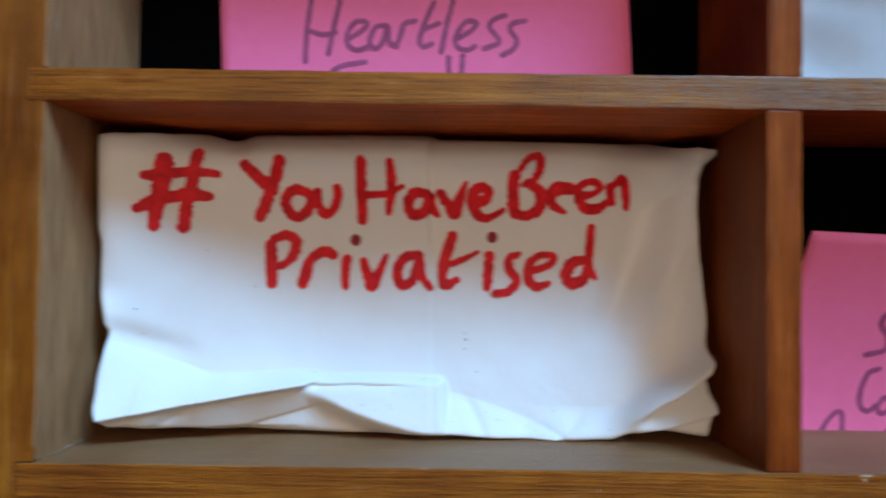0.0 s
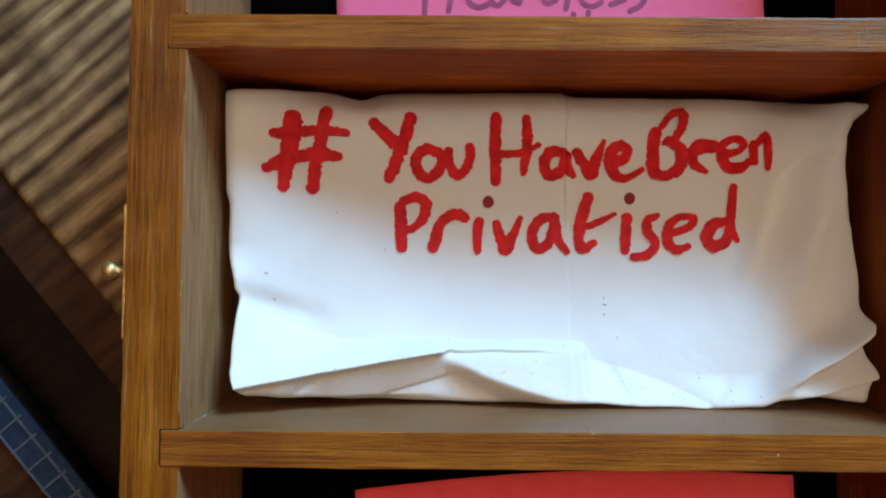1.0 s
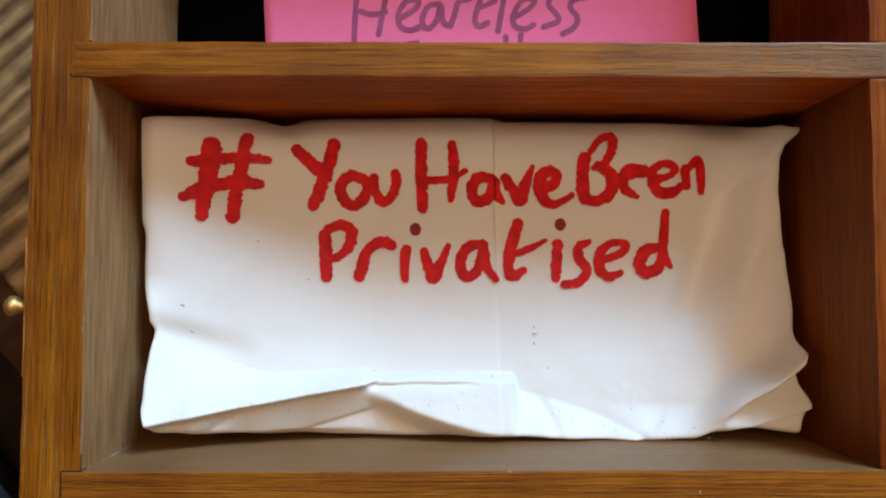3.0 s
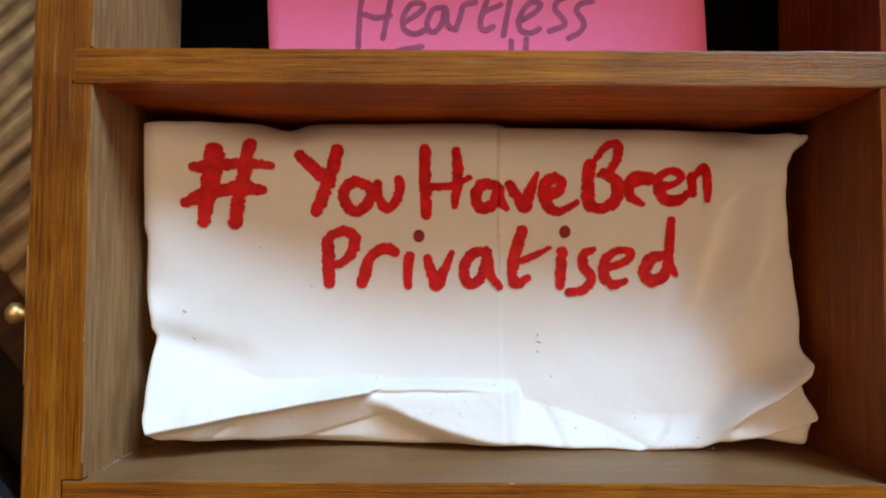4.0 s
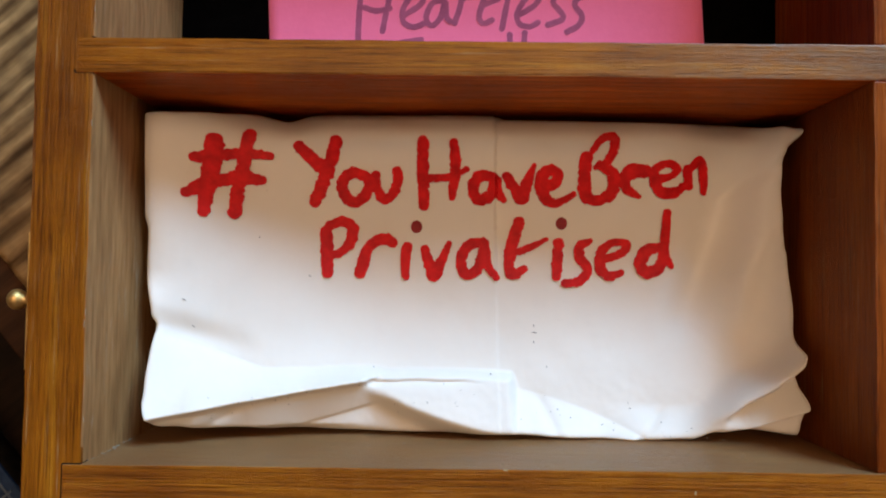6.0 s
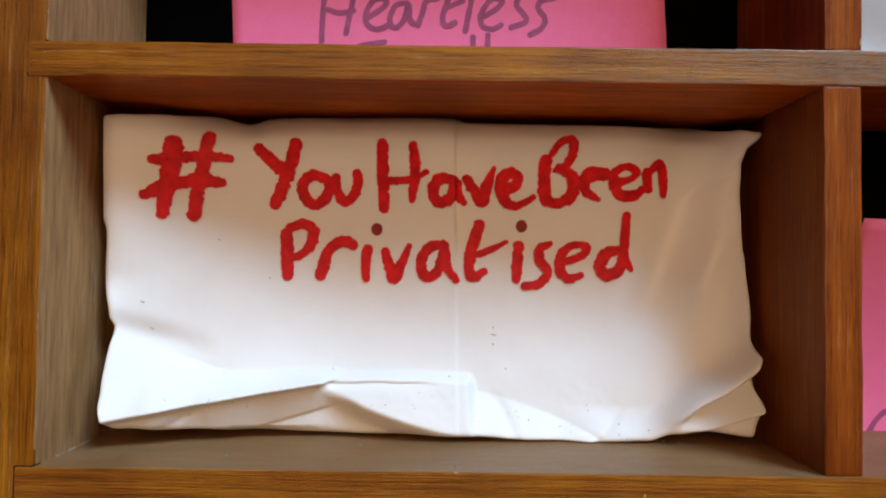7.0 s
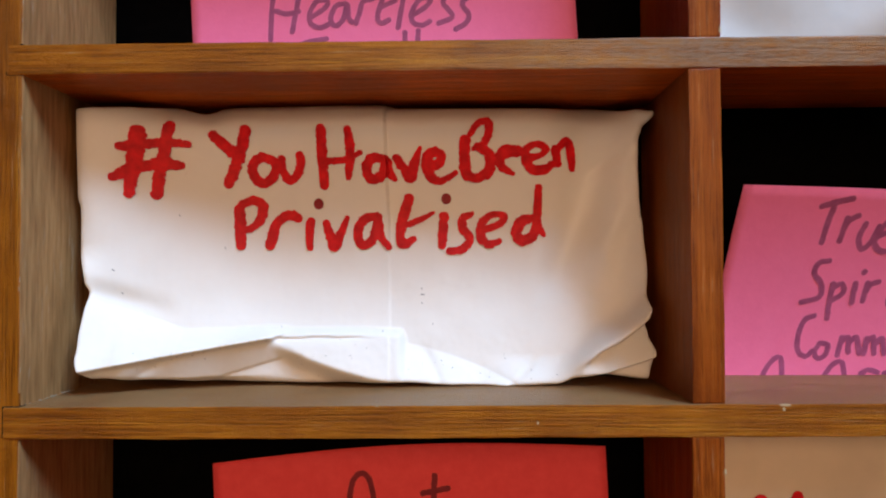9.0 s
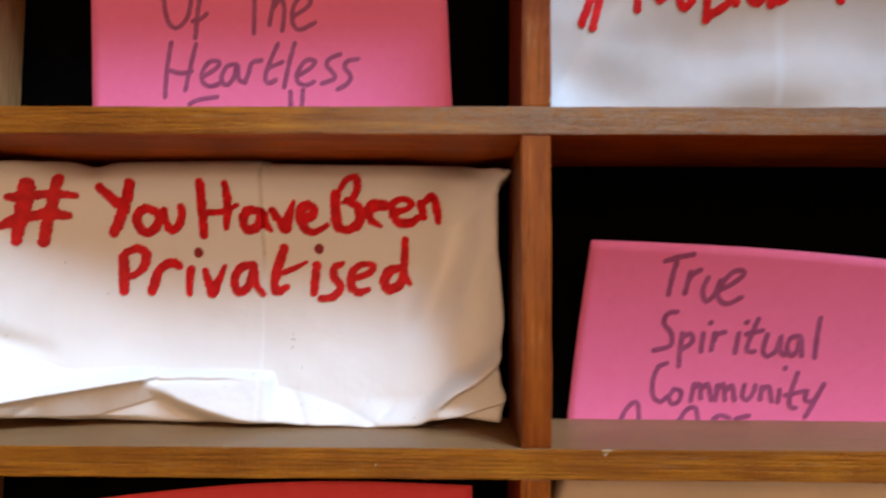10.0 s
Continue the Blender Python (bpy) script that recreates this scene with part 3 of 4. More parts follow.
def parcel(name, bounds, depth, material, label, nx=400, nz=200, back=30.6):
    """A cloth-wrapped flat parcel. bounds: tables of left, right (by height) and bottom, top (by x)."""
    left, right, low, high = bounds
    x0, x1, z0, z1 = left[0][1], right[0][1], low[0][1], high[0][1]
    bm = bmesh.new()
    grid = {}
    for i in range(nx + 1):
        for j in range(nz + 1):
            u, v = i / nx, j / nz
            u = u + 0.018 * math.sin(2 * math.pi * u) * -1
            v = v + 0.03 * math.sin(2 * math.pi * v) * -1
            zg = z0 + (z1 - z0) * v
            l, r = lerp_table(left, zg), lerp_table(right, zg)
            x = l + (r - l) * u
            b, t = lerp_table(low, x), lerp_table(high, x)
            z = b + (t - b) * v
            y = depth(x, z)
            for gap in (x - l, r - x, t - z, z - b):
                if gap < 1.0:
                    y += 0.9 * (1 - math.sqrt(max(0.0, 1 - (1 - gap) ** 2)))
            y += 0.02 * noise.noise(Vector((x * 0.9, z * 0.9, 7.0))) * (1 - smooth(z0 + 6, z0 + 14, z))
            y += 0.10 * noise.noise(Vector((x * 0.22, z * 0.22, 1.0))) + 0.02 * noise.noise(Vector((x * 0.7, z * 0.7, 5.0)))
            grid[i, j] = bm.verts.new(mm(x, min(y, back - 0.3), z))
    for i in range(nx):
        for j in range(nz):
            bm.faces.new((grid[i, j], grid[i + 1, j], grid[i + 1, j + 1], grid[i, j + 1]))
    rim = [grid[i, 0] for i in range(nx)] + [grid[nx, j] for j in range(nz)] + [grid[i, nz] for i in range(nx, 0, -1)] + [grid[0, j] for j in range(nz, 0, -1)]
    ring = [bm.verts.new((v.co.x, back * MM, v.co.z)) for v in rim]
    k = len(rim)
    for i in range(k):
        bm.faces.new((rim[i], rim[(i + 1) % k], ring[(i + 1) % k], ring[i]))
    bm.faces.new(ring)
    thing = empty(name, (x0 + x1) / 2, 25, z0)
    body = finish("wrapping", bm, material, True)
    hang(body, thing)
    return tagged(thing, label, "parcel", "parcels in the tray")


MAIN = (
    [(0.6, 7.3), (4, 6.2), (8, 6.0), (15, 6.0), (17, 5.3), (25, 3.9), (31, 4.0), (34, 3.4), (50, 3.0)],
    [(0.6, 104.3), (2.2, 104.5), (5.6, 105.2), (8.6, 104.3), (12.0, 103.9), (13.6, 104.3), (20, 105.1), (29, 104.6), (31, 104.3), (34, 104.0), (45, 104.0), (46.6, 104.3), (49.6, 106.4), (50, 106.4)],
    [(2, 0.6), (6, 3.7), (8.8, 2.65), (14.6, 2.0), (24.4, 0.9), (34, 0.7), (45, 0.55), (53, 0.75), (61, 1.0), (70, 0.4), (81, 0.2), (88, 0.5), (92.3, 1.9), (96, 2.4), (104.3, 1.6)],
    [(2.0, 50.02), (7.3, 50.19), (12.7, 50.61), (18.7, 51.35), (23.1, 50.5), (26.6, 51.73), (33.4, 51.72), (44.6, 51.79), (58.2, 51.8), (59.1, 51.25), (66.9, 51.11), (76.2, 50.98), (85.3, 50.83), (96.6, 51.75), (102.8, 49.99), (105.3, 49.56)],
)
main_parcel = parcel("cloth_parcel", MAIN, surface, CLOTH, "white cloth parcel with creased folds and red hand-painted words")


def on_main(a, b, lift):
    return mm(a, surface(a, b) - lift - 0.12, b)


FIRST, SECOND = [], []
FIRST.append([[(13.5, 46.0, 2.7), (13.3, 43.0, 2.9), (12.8, 39.4, 2.4), (12.3, 34.8, 1.7)], [(18.5, 47.4, 2.1), (17.8, 43.3, 2.1), (17.1, 39.2, 2.1), (16.6, 34.7, 1.9)], [(10.7, 43.3, 1.5), (12.6, 43.3, 2.2), (15.4, 44.0, 1.8), (18.7, 44.3, 1.6), (21.7, 44.1, 1.3)], [(9.8, 37.7, 1.6), (12.1, 38.9, 2.3), (14.6, 39.8, 2.1), (17.9, 40.4, 2.3), (20.4, 40.2, 1.7)]])
FIRST.append([[(26.1, 45.8, 1.9), (28.1, 44.0, 2.1), (30.2, 42.2, 2.1)], [(32.1, 46.6, 2.1), (30.8, 42.7, 2.2), (29.7, 39.6, 2.1), (28.6, 37.0, 1.9)]])
FIRST.append([[(34.6, 42.0, 1.7), (33.0, 40.5, 1.9), (33.3, 38.3, 1.9), (35.0, 37.1, 1.8), (36.9, 38.7, 1.8), (37.1, 40.8, 1.8), (35.1, 42.0, 1.6)]])
FIRST.append([[(38.3, 41.5, 1.6), (38.6, 39.2, 1.6), (39.8, 37.7, 1.7), (41.2, 38.7, 1.6), (41.9, 40.8, 1.7), (41.8, 42.2, 1.5)]])
FIRST.append([[(46.0, 46.8, 1.8), (46.0, 42.7, 1.9), (46.2, 36.7, 1.8)], [(50.9, 46.5, 1.5), (51.2, 42.7, 1.9), (50.7, 38.1, 1.2)], [(46.5, 41.0, 1.3), (50.2, 41.3, 1.2), (53.1, 42.5, 0.9)]])
FIRST.append([[(57.5, 41.4, 1.6), (55.1, 41.4, 1.9), (54.1, 39.5, 1.9), (55.1, 37.8, 1.9), (56.9, 38.5, 1.9), (57.8, 41.0, 1.7), (58.3, 38.9, 1.5), (59.2, 37.9, 1.1)]])
FIRST.append([[(59.5, 41.7, 1.5), (60.8, 39.8, 1.9), (62.1, 38.0, 1.9), (62.9, 40.7, 1.8), (63.9, 43.4, 0.8)]])
FIRST.append([[(65.4, 40.1, 1.9), (67.5, 40.7, 1.9), (67.7, 42.1, 1.8), (66.0, 42.6, 1.9), (65.0, 40.7, 2.1), (65.9, 38.3, 1.9), (67.8, 37.5, 1.4), (70.5, 38.9, 1.0)]])
FIRST.append([[(72.2, 44.7, 2.1), (72.1, 42.1, 2.1), (72.4, 38.9, 2.3)], [(73.1, 45.7, 1.1), (74.4, 47.4, 1.2), (76.2, 48.0, 1.6), (76.6, 46.2, 1.6), (75.6, 44.0, 1.4), (73.8, 43.2, 0.9)], [(74.4, 43.6, 1.4), (76.6, 42.2, 1.9), (76.7, 39.4, 2.1), (74.7, 38.0, 1.8), (72.6, 38.3, 1.8)]])
FIRST.append([[(82.2, 42.6, 1.9), (80.1, 42.7, 2.5), (78.5, 41.5, 2.1), (79.3, 39.7, 1.6), (81.1, 38.7, 0.8)]])
FIRST.append([[(83.5, 41.3, 1.5), (86.1, 42.0, 1.2), (87.0, 43.3, 1.5), (85.0, 43.9, 1.2), (83.3, 42.5, 1.6), (84.2, 39.7, 1.9), (86.5, 39.3, 1.8), (88.7, 40.6, 1.2)]])
FIRST.append([[(88.9, 43.1, 1.8), (89.4, 40.6, 1.6)], [(89.3, 43.1, 1.3), (91.1, 44.7, 1.6), (91.9, 42.4, 1.8), (92.3, 39.8, 1.3)]])
SECOND.append([[(30.4, 32.4, 1.9), (30.6, 29.0, 2.1), (30.8, 25.6, 1.8)], [(30.9, 33.2, 1.6), (32.9, 34.0, 1.6), (34.6, 33.0, 1.9), (34.3, 30.7, 1.8), (32.9, 29.1, 1.4), (31.1, 28.3, 1.2)]])
SECOND.append([[(36.9, 29.5, 1.8), (36.4, 27.4, 2.1), (35.9, 25.6, 1.8)], [(36.9, 29.3, 1.6), (38.4, 30.9, 1.8), (40.2, 31.2, 1.8), (41.2, 30.6, 1.6)]])
SECOND.append([[(43.5, 30.0, 1.8), (43.2, 27.5, 1.6), (43.4, 25.2, 1.3)]])
SECOND.append([[(46.4, 29.7, 1.5), (47.3, 27.1, 1.9), (48.0, 25.4, 2.1), (49.1, 27.7, 1.6), (50.3, 30.6, 1.1)]])
SECOND.append([[(55.8, 31.0, 1.6), (53.5, 30.3, 1.8), (52.3, 28.0, 1.8), (53.0, 25.8, 1.8), (54.7, 26.2, 1.8), (55.8, 28.7, 1.8), (56.1, 31.0, 1.6), (56.5, 27.5, 1.6), (58.1, 25.2, 1.2)]])
SECOND.append([[(61.8, 34.4, 1.8), (60.8, 31.2, 2.1), (60.1, 27.8, 1.8), (60.6, 25.7, 1.8), (62.6, 26.7, 1.3)], [(60.5, 29.2, 1.1), (63.1, 30.0, 1.3), (66.3, 31.6, 0.7)]])
SECOND.append([[(68.3, 31.0, 1.8), (68.1, 28.3, 1.9), (67.9, 25.5, 1.6)]])
SECOND.append([[(73.4, 31.4, 1.1), (71.7, 30.4, 1.6), (71.9, 28.5, 1.8), (73.1, 26.6, 1.6), (71.6, 24.8, 1.6), (69.2, 24.4, 1.3)]])
SECOND.append([[(75.4, 28.3, 1.3), (78.4, 29.4, 1.4), (79.5, 30.9, 1.5), (77.3, 31.2, 1.2), (75.4, 29.8, 1.6), (75.0, 27.4, 1.8), (76.5, 25.7, 1.6), (78.6, 26.3, 1.1)]])
SECOND.append([[(85.2, 30.5, 1.4), (83.0, 30.1, 1.9), (81.7, 28.1, 2.1), (82.6, 26.3, 1.9), (84.6, 27.1, 1.9), (85.6, 29.3, 1.6)], [(85.8, 36.1, 1.5), (85.7, 32.5, 1.6), (85.6, 29.3, 1.8), (86.8, 27.4, 1.0)]])
for letter in FIRST + SECOND:
    lettering("painted_letter", letter, on_main, 1.8, RED, main_parcel, "", 0.26, 0.28)
lettering("painted_dot", [[(45.0, 33.3)]], on_main, 1.9, DOT, main_parcel, "dark red dot")
lettering("painted_dot", [[(68.7, 34.2)]], on_main, 1.9, DOT, main_parcel, "dark red dot")

FLECKS = [[(9.8, 21.3), (10.2, 21.1)], [(64.1, 17.7), (64.2, 17.4)], [(63.9, 16.5), (64.6, 16.4)], [(64.1, 15.0), (64.2, 14.8)], [(66.2, 11.2), (66.2, 11.0)], [(20.3, 31.2), (20.4, 31.0)], [(28.0, 25.2), (28.1, 25.0)], [(11.0, 17.2), (11.3, 16.9)]]
for fleck in FLECKS:
    lettering("dirt_fleck", [fleck], on_main, 0.15, DIRT, main_parcel, "", 0.5, 0.15)
for i in range(64):
    x = random.uniform(8, 96)
    z = roll_edge(x) + random.gauss(-0.8, 0.8) if x < 38 else 8.0 - 5.0 * smooth(60, 90, x) + random.gauss(-2.0, 1.8)
    s = random.uniform(0.03, 0.16)
    lettering("dirt_fleck", [[(x, max(1, z)), (x + s, max(1, z) + random.uniform(-0.1, 0.1))]], on_main, random.uniform(0.05, 0.13), DIRT, main_parcel, "", 0.5, 0.15)


def upper_front(x, z):
    y = 27.0 - 0.16 * (z - 57) + 2.4 * noise.noise(Vector((x * 0.045, z * 0.08, 3))) + 0.4 * smooth(160.2, 160.5, x)
    y -= 13 * math.exp(-(x - 112) / 8) * math.exp(-max(0, z - 57) / 14) + 3.0 * math.exp(-max(0, z - 57) / 4) * smooth(165, 175, x)
    y += 0.8 * math.exp(-((x - 118 - 0.5 * (z - 70)) / 2.5) ** 2)
    return y


UPPER = ([(57.2, 112.6), (70, 112.5), (100, 113)], [(57.2, 214.6), (100, 214.4)], [(112, 57.2), (214, 57.2)], [(112, 105.5), (214, 105)])
upper_parcel = parcel("cloth_parcel", UPPER, upper_front, CLOTH_SHADE, "white cloth parcel with red writing in the tray, greyed for its shade", 130, 60)


def on_upper(a, b, lift):
    return mm(a, upper_front(a, b) - lift - 0.12, b)


marks = [[(124.7, 92.1), (122.8, 85.6), (120.5, 79.2)], [(126.1, 92.2), (124.5, 85.3), (122.8, 78.6)], [(132.2, 92.2), (131.9, 86.7), (131.7, 82.3)], [(132.4, 91.7), (134.3, 86.7), (136.2, 84.3)], [(136.2, 84.3), (137.5, 85.6), (137.6, 91.1)], [(139.9, 87.3), (140.3, 84.6), (141.5, 83.2), (142.9, 84.6), (142.6, 87.6)]]
marks += [[(146.1, 92.7), (146.1, 86.7), (146.1, 81.1)], [(146.2, 81.7), (148.5, 83.0), (150.9, 85.0), (149.8, 87.8)], [(151.9, 91.0), (151.8, 84.1)], [(156.1, 87.8), (154.3, 85.4), (156.0, 84.0), (157.4, 86.7)], [(157.8, 88.9), (158.5, 83.4)], [(158.9, 84.5), (160.0, 83.9), (161.5, 85.3)], [(164.5, 92.2), (164.6, 85.3)], [(166.9, 87.9), (167.7, 85.1), (169.3, 85.5)], [(171.0, 91.2), (171.1, 85.2), (172.0, 84.0)]]
for mark in marks:
    lettering("painted_letter", [mark], on_upper, 1.7, RED, upper_parcel, "", 0.25)


def lower_front(x, z):
    return 13 + 2.2 * noise.noise(Vector((x * 0.06, z * 0.07, 8))) + 0.4 * smooth(160.2, 160.5, x) + 0.9 * math.exp(-((x - 120 - 0.3 * (z + 20)) / 2.5) ** 2)


LOWER = ([(-56.6, 112.8), (-18, 112.4), (-6, 115.4)], [(-56.6, 214.6), (-6, 214.4)], [(112, -56.9), (214, -56.9)], [(112, -6.2), (214, -6.0)])
lower_parcel = parcel("cloth_parcel", LOWER, lower_front, CLOTH_CREAM, "cream cloth parcel with red writing in the tray", 130, 60)


def on_lower(a, b, lift):
    return mm(a, lower_front(a, b) - lift - 0.12, b)


marks = [[(122.0, -18.3), (118.5, -33)], [(128.0, -17.6), (124.5, -33)], [(116, -24), (131, -23)], [(115, -30), (130, -29)]]
lettering("painted_letter", marks, on_lower, 2.1, RED, lower_parcel, "", 0.25)

# ---- the notes ----


def sticky_note(name, corner, turn, curl, material, label, bow=0.0, size=76.0, tall=76.0):
    """A square note that stands on its lower edge; curl(h) is how far the sheet leans out at height h."""
    thing = empty(name, corner[0], 30.8, corner[1])
    ca, sa = math.cos(radians(turn)), math.sin(radians(turn))

    def place(a, b, lift):
        bb = b + bow * math.sin(math.pi * min(1, max(0, a / size))) * (b / tall)
        return mm(corner[0] + a * ca - bb * sa, 30.8 - curl(bb, a) - lift, corner[1] + a * sa + bb * ca)

    bm = bmesh.new()
    n = 40
    front = {(i, j): bm.verts.new(place(size * i / n, tall * j / n, 0.07)) for i in range(n + 1) for j in range(n + 1)}
    rear = {(i, j): bm.verts.new(place(size * i / n, tall * j / n, -0.07)) for i in range(n + 1) for j in range(n + 1)}
    for i in range(n):
        for j in range(n):
            bm.faces.new((front[i, j], front[i + 1, j], front[i + 1, j + 1], front[i, j + 1]))
            bm.faces.new((rear[i, j], rear[i, j + 1], rear[i + 1, j + 1], rear[i + 1, j]))
    for i in range(n):
        for p, q in (((i, 0), (i + 1, 0)), ((i + 1, n), (i, n)), ((0, i + 1), (0, i)), ((n, i), (n, i + 1))):
            bm.faces.new((front[q], front[p], rear[p], rear[q]))
    hang(finish("sheet", bm, material, True), thing)
    return tagged(thing, label, "sticky note", "notes in the tray"), place


up_note, on_up = sticky_note("sticky_note", (18.8, 53.2), 3.0, lambda b, a: 0.15 + 0.0 * b, PINK, "pink paper sticky note with felt-pen writing, behind the rail", 0.0, 76.5, 50.0)
UP_WORDS = []
UP_WORDS.append([[(16.1, 37.3), (15.9, 32.9), (16.7, 29.2), (18.3, 27.8), (20.6, 29.6), (21.6, 33.2), (21.7, 37.0), (18.9, 38.7), (16.3, 37.5)]])
UP_WORDS.append([[(25.9, 37.1), (24.1, 35.6), (23.3, 32.5), (22.8, 28.8), (22.4, 25.4)], [(21.9, 29.1), (23.6, 29.5), (25.0, 30.6)]])
UP_WORDS.append([[(35.7, 37.4), (35.4, 33.1), (35.0, 25.7)], [(32.3, 37.0), (39.1, 37.4)]])
UP_WORDS.append([[(40.5, 36.8), (39.3, 31.6), (38.4, 27.4)], [(38.9, 30.4), (40.8, 32.8), (41.7, 30.9), (41.1, 26.0)]])
UP_WORDS.append([[(43.4, 28.9), (46.5, 30.8), (47.4, 32.4), (45.6, 33.3), (43.7, 31.2), (43.4, 27.7), (44.8, 26.0), (48.2, 27.4)]])
UP_WORDS.append([[(17.2, 24.7), (16.2, 19.3), (15.6, 12.9)], [(22.5, 24.1), (21.3, 19.6), (20.0, 14.2)], [(16.9, 18.6), (19.1, 17.9), (21.5, 18.2)]])
UP_WORDS.append([[(23.7, 16.8), (26.8, 18.6), (27.4, 19.9), (25.2, 20.0), (23.7, 17.7), (23.9, 15.6), (25.7, 14.7), (27.8, 15.5)]])
UP_WORDS.append([[(31.0, 19.2), (29.1, 18.9), (27.8, 16.5), (28.6, 14.8), (30.3, 16.1), (31.3, 19.0), (31.4, 16.3), (32.1, 15.4)]])
UP_WORDS.append([[(32.8, 15.1), (33.7, 17.4), (34.4, 19.3), (36.5, 19.8)]])
UP_WORDS.append([[(40.1, 23.2), (38.3, 19.4), (37.2, 16.3), (37.8, 14.8), (39.4, 15.4)], [(37.8, 18.0), (40.9, 19.2)]])
UP_WORDS.append([[(43.7, 23.2), (42.4, 19.1), (41.1, 13.7)]])
UP_WORDS.append([[(43.8, 15.9), (46.9, 17.6), (47.9, 19.0), (45.9, 19.2), (44.0, 16.6), (44.2, 14.5), (46.0, 13.9), (47.5, 14.6)]])
UP_WORDS.append([[(53.3, 20.2), (51.2, 19.5), (50.3, 18.1), (51.7, 16.2), (51.9, 15.0), (49.2, 14.1)]])
UP_WORDS.append([[(57.0, 19.0), (55.0, 18.7), (54.1, 17.5), (55.3, 15.4), (54.6, 13.8), (52.5, 12.7)]])
UP_WORDS.append([[(20.8, 11.1), (22.6, 11.9), (26.8, 12.4)]])
UP_WORDS.append([[(42.4, 12.7), (42.4, 9.4)], [(45.1, 12.9), (44.7, 9.2)]])
for letter in UP_WORDS:
    lettering("pen_letter", letter, on_up, 1.0, PEN, up_note, "", 0.18)

side_note, on_side = sticky_note("sticky_note", (115.5, -40.0), -4.4, lambda b, a: 0.3 + 14.0 * (max(0, b - 34) / 42) ** 1.6, PINK, "pink paper sticky note curling forward, with felt-pen writing", 1.0)
SIDE_WORDS = []
SIDE_WORDS.append([[(14.4, 72.7), (16.6, 73.5), (19.4, 74.2)], [(16.6, 73.3), (16.3, 69.9), (16.2, 66.5)]])
SIDE_WORDS.append([[(19.5, 70.9), (19.3, 66.9)], [(19.3, 68.8), (20.0, 70.5), (21.3, 71.4)]])
SIDE_WORDS.append([[(23.0, 70.1), (22.5, 67.6), (23.6, 65.6), (24.9, 67.2), (25.4, 69.7)]])
SIDE_WORDS.append([[(25.3, 67.7), (28.1, 69.5), (29.5, 71.4), (27.6, 71.6), (26.0, 69.4), (25.5, 66.9), (27.4, 65.4), (30.0, 66.8)]])
SIDE_WORDS.append([[(18.5, 63.3), (16.8, 62.9), (16.4, 61.0), (18.2, 58.9), (18.3, 56.6), (15.3, 55.5)]])
SIDE_WORDS.append([[(20.3, 59.2), (20.4, 55.9), (20.7, 52.7)], [(20.5, 58.5), (21.8, 59.3), (22.5, 57.7), (20.8, 56.1)]])
SIDE_WORDS.append([[(24.3, 59.5), (24.5, 55.9)], [(25.3, 61.5), (25.4, 61.7)]])
SIDE_WORDS.append([[(26.5, 59.7), (26.4, 56.3)], [(26.5, 58.0), (27.1, 59.5), (28.4, 60.0)]])
SIDE_WORDS.append([[(31.1, 60.0), (31.1, 56.1)], [(32.1, 62.1), (32.3, 62.3)]])
SIDE_WORDS.append([[(34.2, 63.0), (33.3, 58.5), (33.4, 56.6), (34.8, 56.7)], [(32.5, 59.9), (35.5, 60.9)]])
SIDE_WORDS.append([[(36.6, 60.2), (36.4, 57.1), (37.5, 55.9), (39.0, 57.5), (39.2, 60.1), (39.6, 57.4), (40.7, 56.5)]])
SIDE_WORDS.append([[(42.7, 60.4), (41.2, 59.9), (40.8, 58.0), (42.0, 56.4), (43.0, 57.9), (43.1, 60.1), (44.0, 56.6)]])
SIDE_WORDS.append([[(45.8, 64.2), (46.1, 60.2), (46.6, 56.5)]])
SIDE_WORDS.append([[(18.3, 53.1), (16.7, 52.2), (16.1, 49.3), (16.5, 46.4), (18.1, 45.2), (19.3, 46.3)]])
SIDE_WORDS.append([[(20.4, 47.9), (19.7, 46.1), (20.6, 44.9), (21.9, 45.9), (21.9, 47.7), (20.5, 47.9)]])
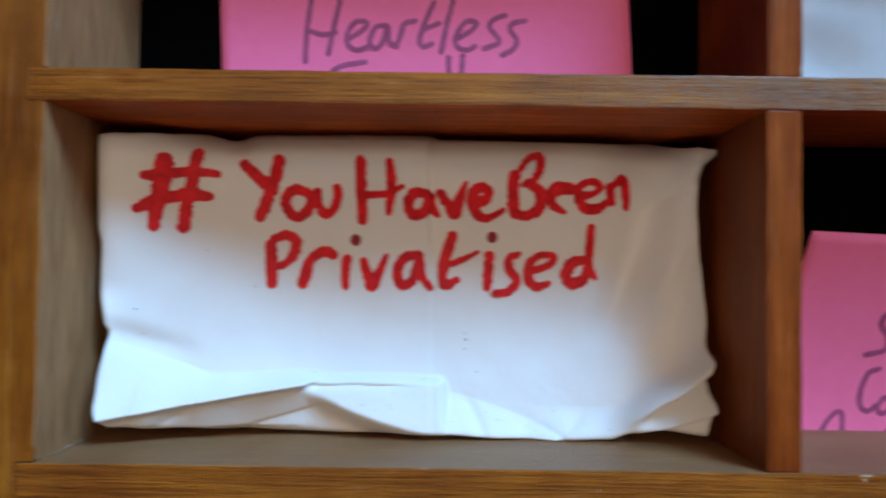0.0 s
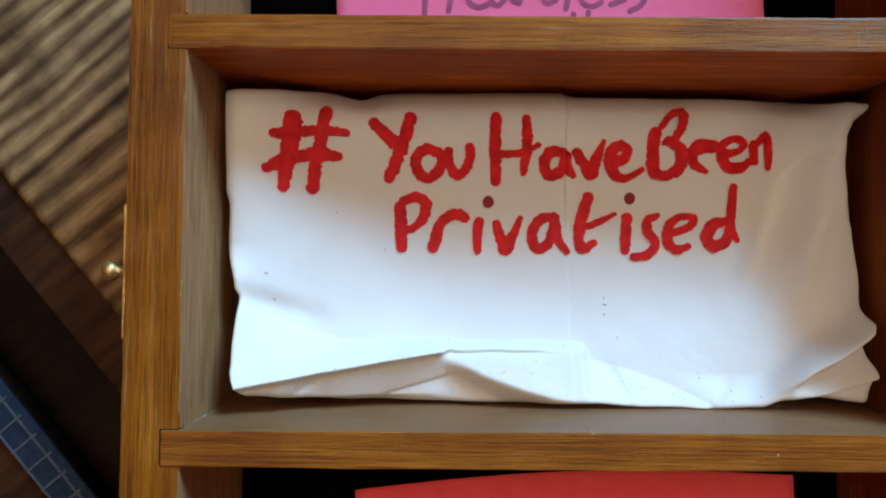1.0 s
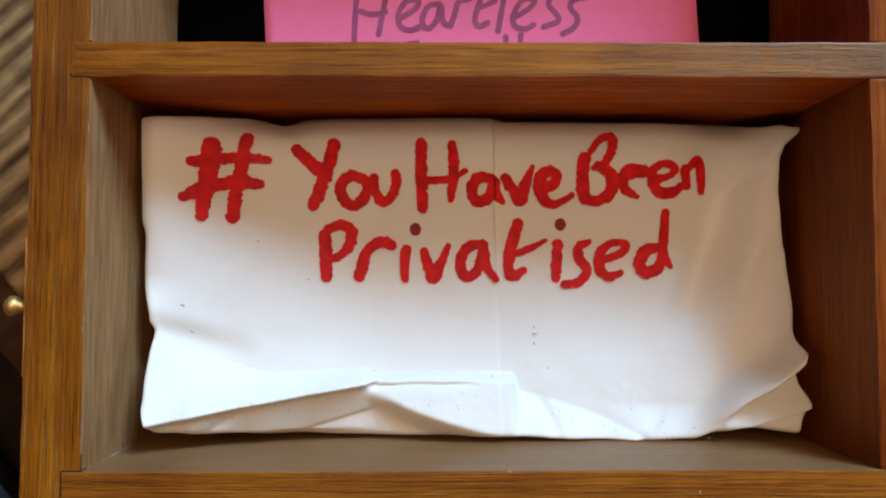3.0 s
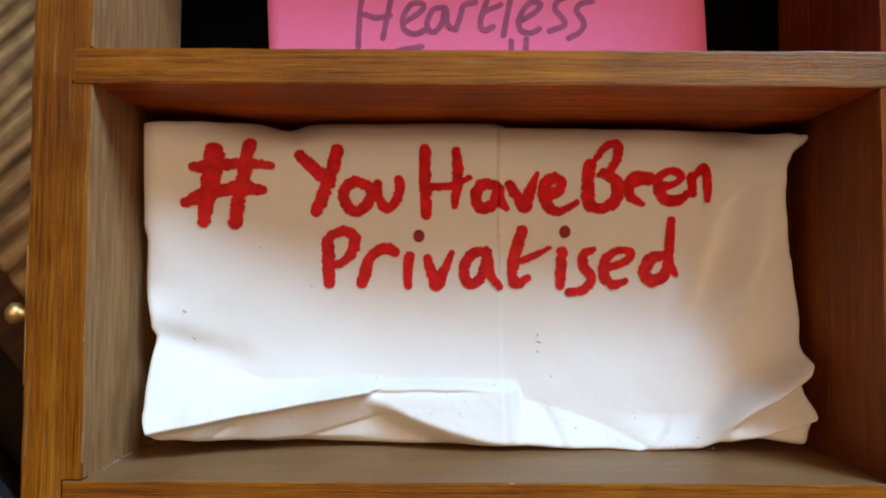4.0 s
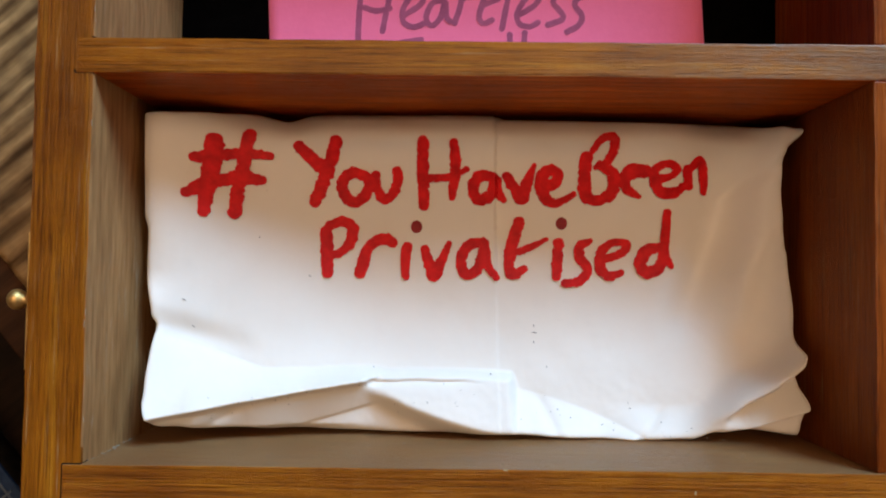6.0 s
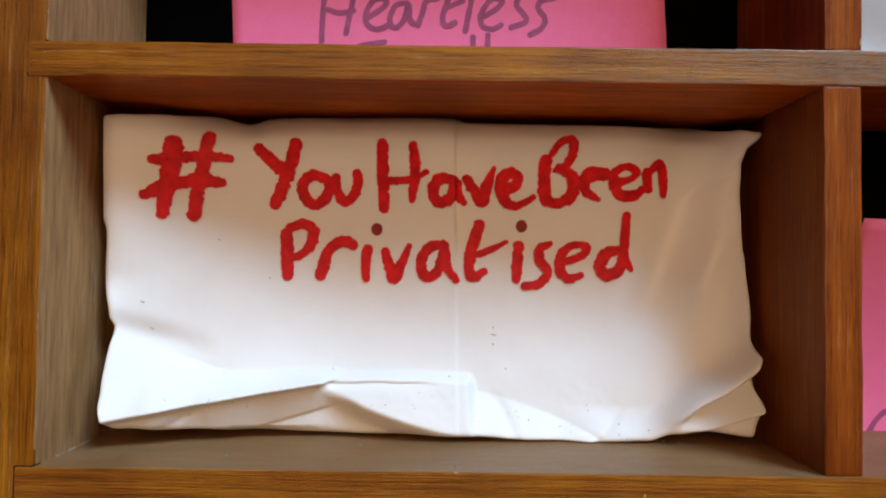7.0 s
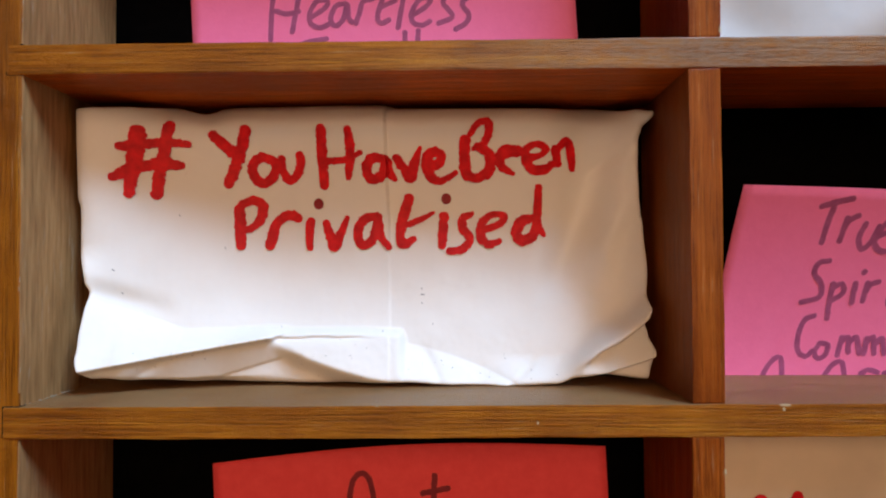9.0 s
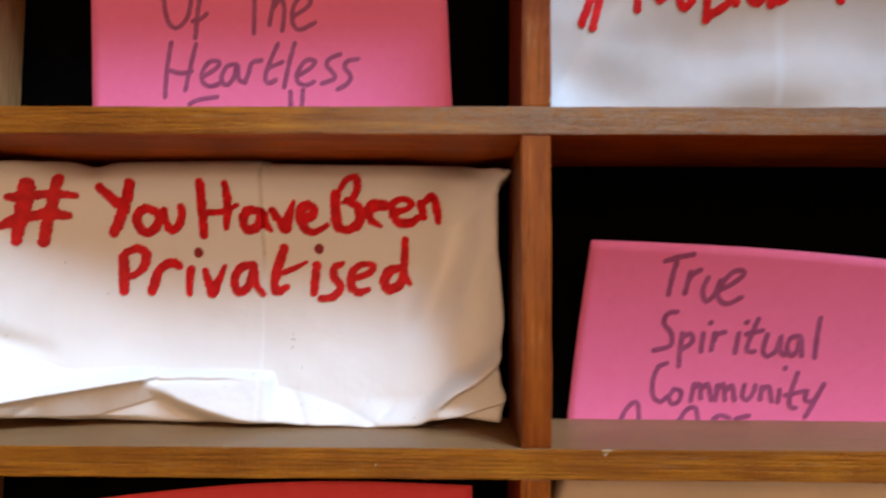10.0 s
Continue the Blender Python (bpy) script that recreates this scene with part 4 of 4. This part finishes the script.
SIDE_WORDS.append([[(24.3, 49.3), (24.1, 45.8)], [(24.2, 48.1), (25.4, 49.4), (26.0, 46.5)], [(25.9, 48.3), (26.9, 49.5), (28.1, 46.4)]])
SIDE_WORDS.append([[(28.9, 49.4), (28.9, 46.4)], [(28.9, 48.3), (30.0, 49.7), (30.8, 46.6)], [(30.7, 48.4), (31.7, 49.6), (32.7, 46.7)]])
SIDE_WORDS.append([[(34.2, 49.9), (34.1, 47.5), (35.2, 46.9), (36.1, 48.5), (36.3, 50.0)]])
SIDE_WORDS.append([[(37.6, 49.8), (37.7, 47.2)], [(37.7, 49.0), (38.9, 50.0), (40.0, 47.1)]])
SIDE_WORDS.append([[(41.2, 49.5), (41.2, 47.0)], [(41.4, 53.8), (41.5, 54.0)]])
SIDE_WORDS.append([[(44.0, 53.2), (43.4, 48.6), (43.8, 46.3), (44.9, 46.2)], [(42.5, 48.5), (46.2, 49.8)]])
SIDE_WORDS.append([[(46.5, 49.8), (46.5, 48.0), (48.0, 47.9), (49.0, 49.7)], [(49.5, 51.5), (48.3, 47.7), (47.1, 44.6)]])
SIDE_WORDS.append([[(10.5, 40.7), (11.9, 43.8), (13.6, 44.7), (14.4, 40.9)]])
SIDE_WORDS.append([[(22.2, 41.5), (23.6, 44.0), (25.2, 44.5), (26.2, 41.8)]])
SIDE_WORDS.append([[(29.1, 42.5), (30.4, 43.4), (32.2, 43.0)]])
SIDE_WORDS.append([[(33.5, 42.9), (36.0, 43.8)]])
for letter in SIDE_WORDS:
    lettering("pen_letter", letter, on_side, 1.0, PEN, side_note, "", 0.18)

low_note, on_low = sticky_note("sticky_note", (24.2, -57.0), 2.6, lambda b, a: 0.15, CORAL, "coral red paper note with felt-pen writing", 2.0, 77.0, 40.1)
low_strokes = [[[(26, 26), (27.5, 34.0), (30.5, 34.5), (32, 26)]], [[(43.5, 34.2), (42.6, 24)], [(41, 31), (46, 31.8)]]]
for letter in low_strokes:
    lettering("pen_letter", letter, on_low, 1.1, PEN_RED, low_note, "", 0.18)
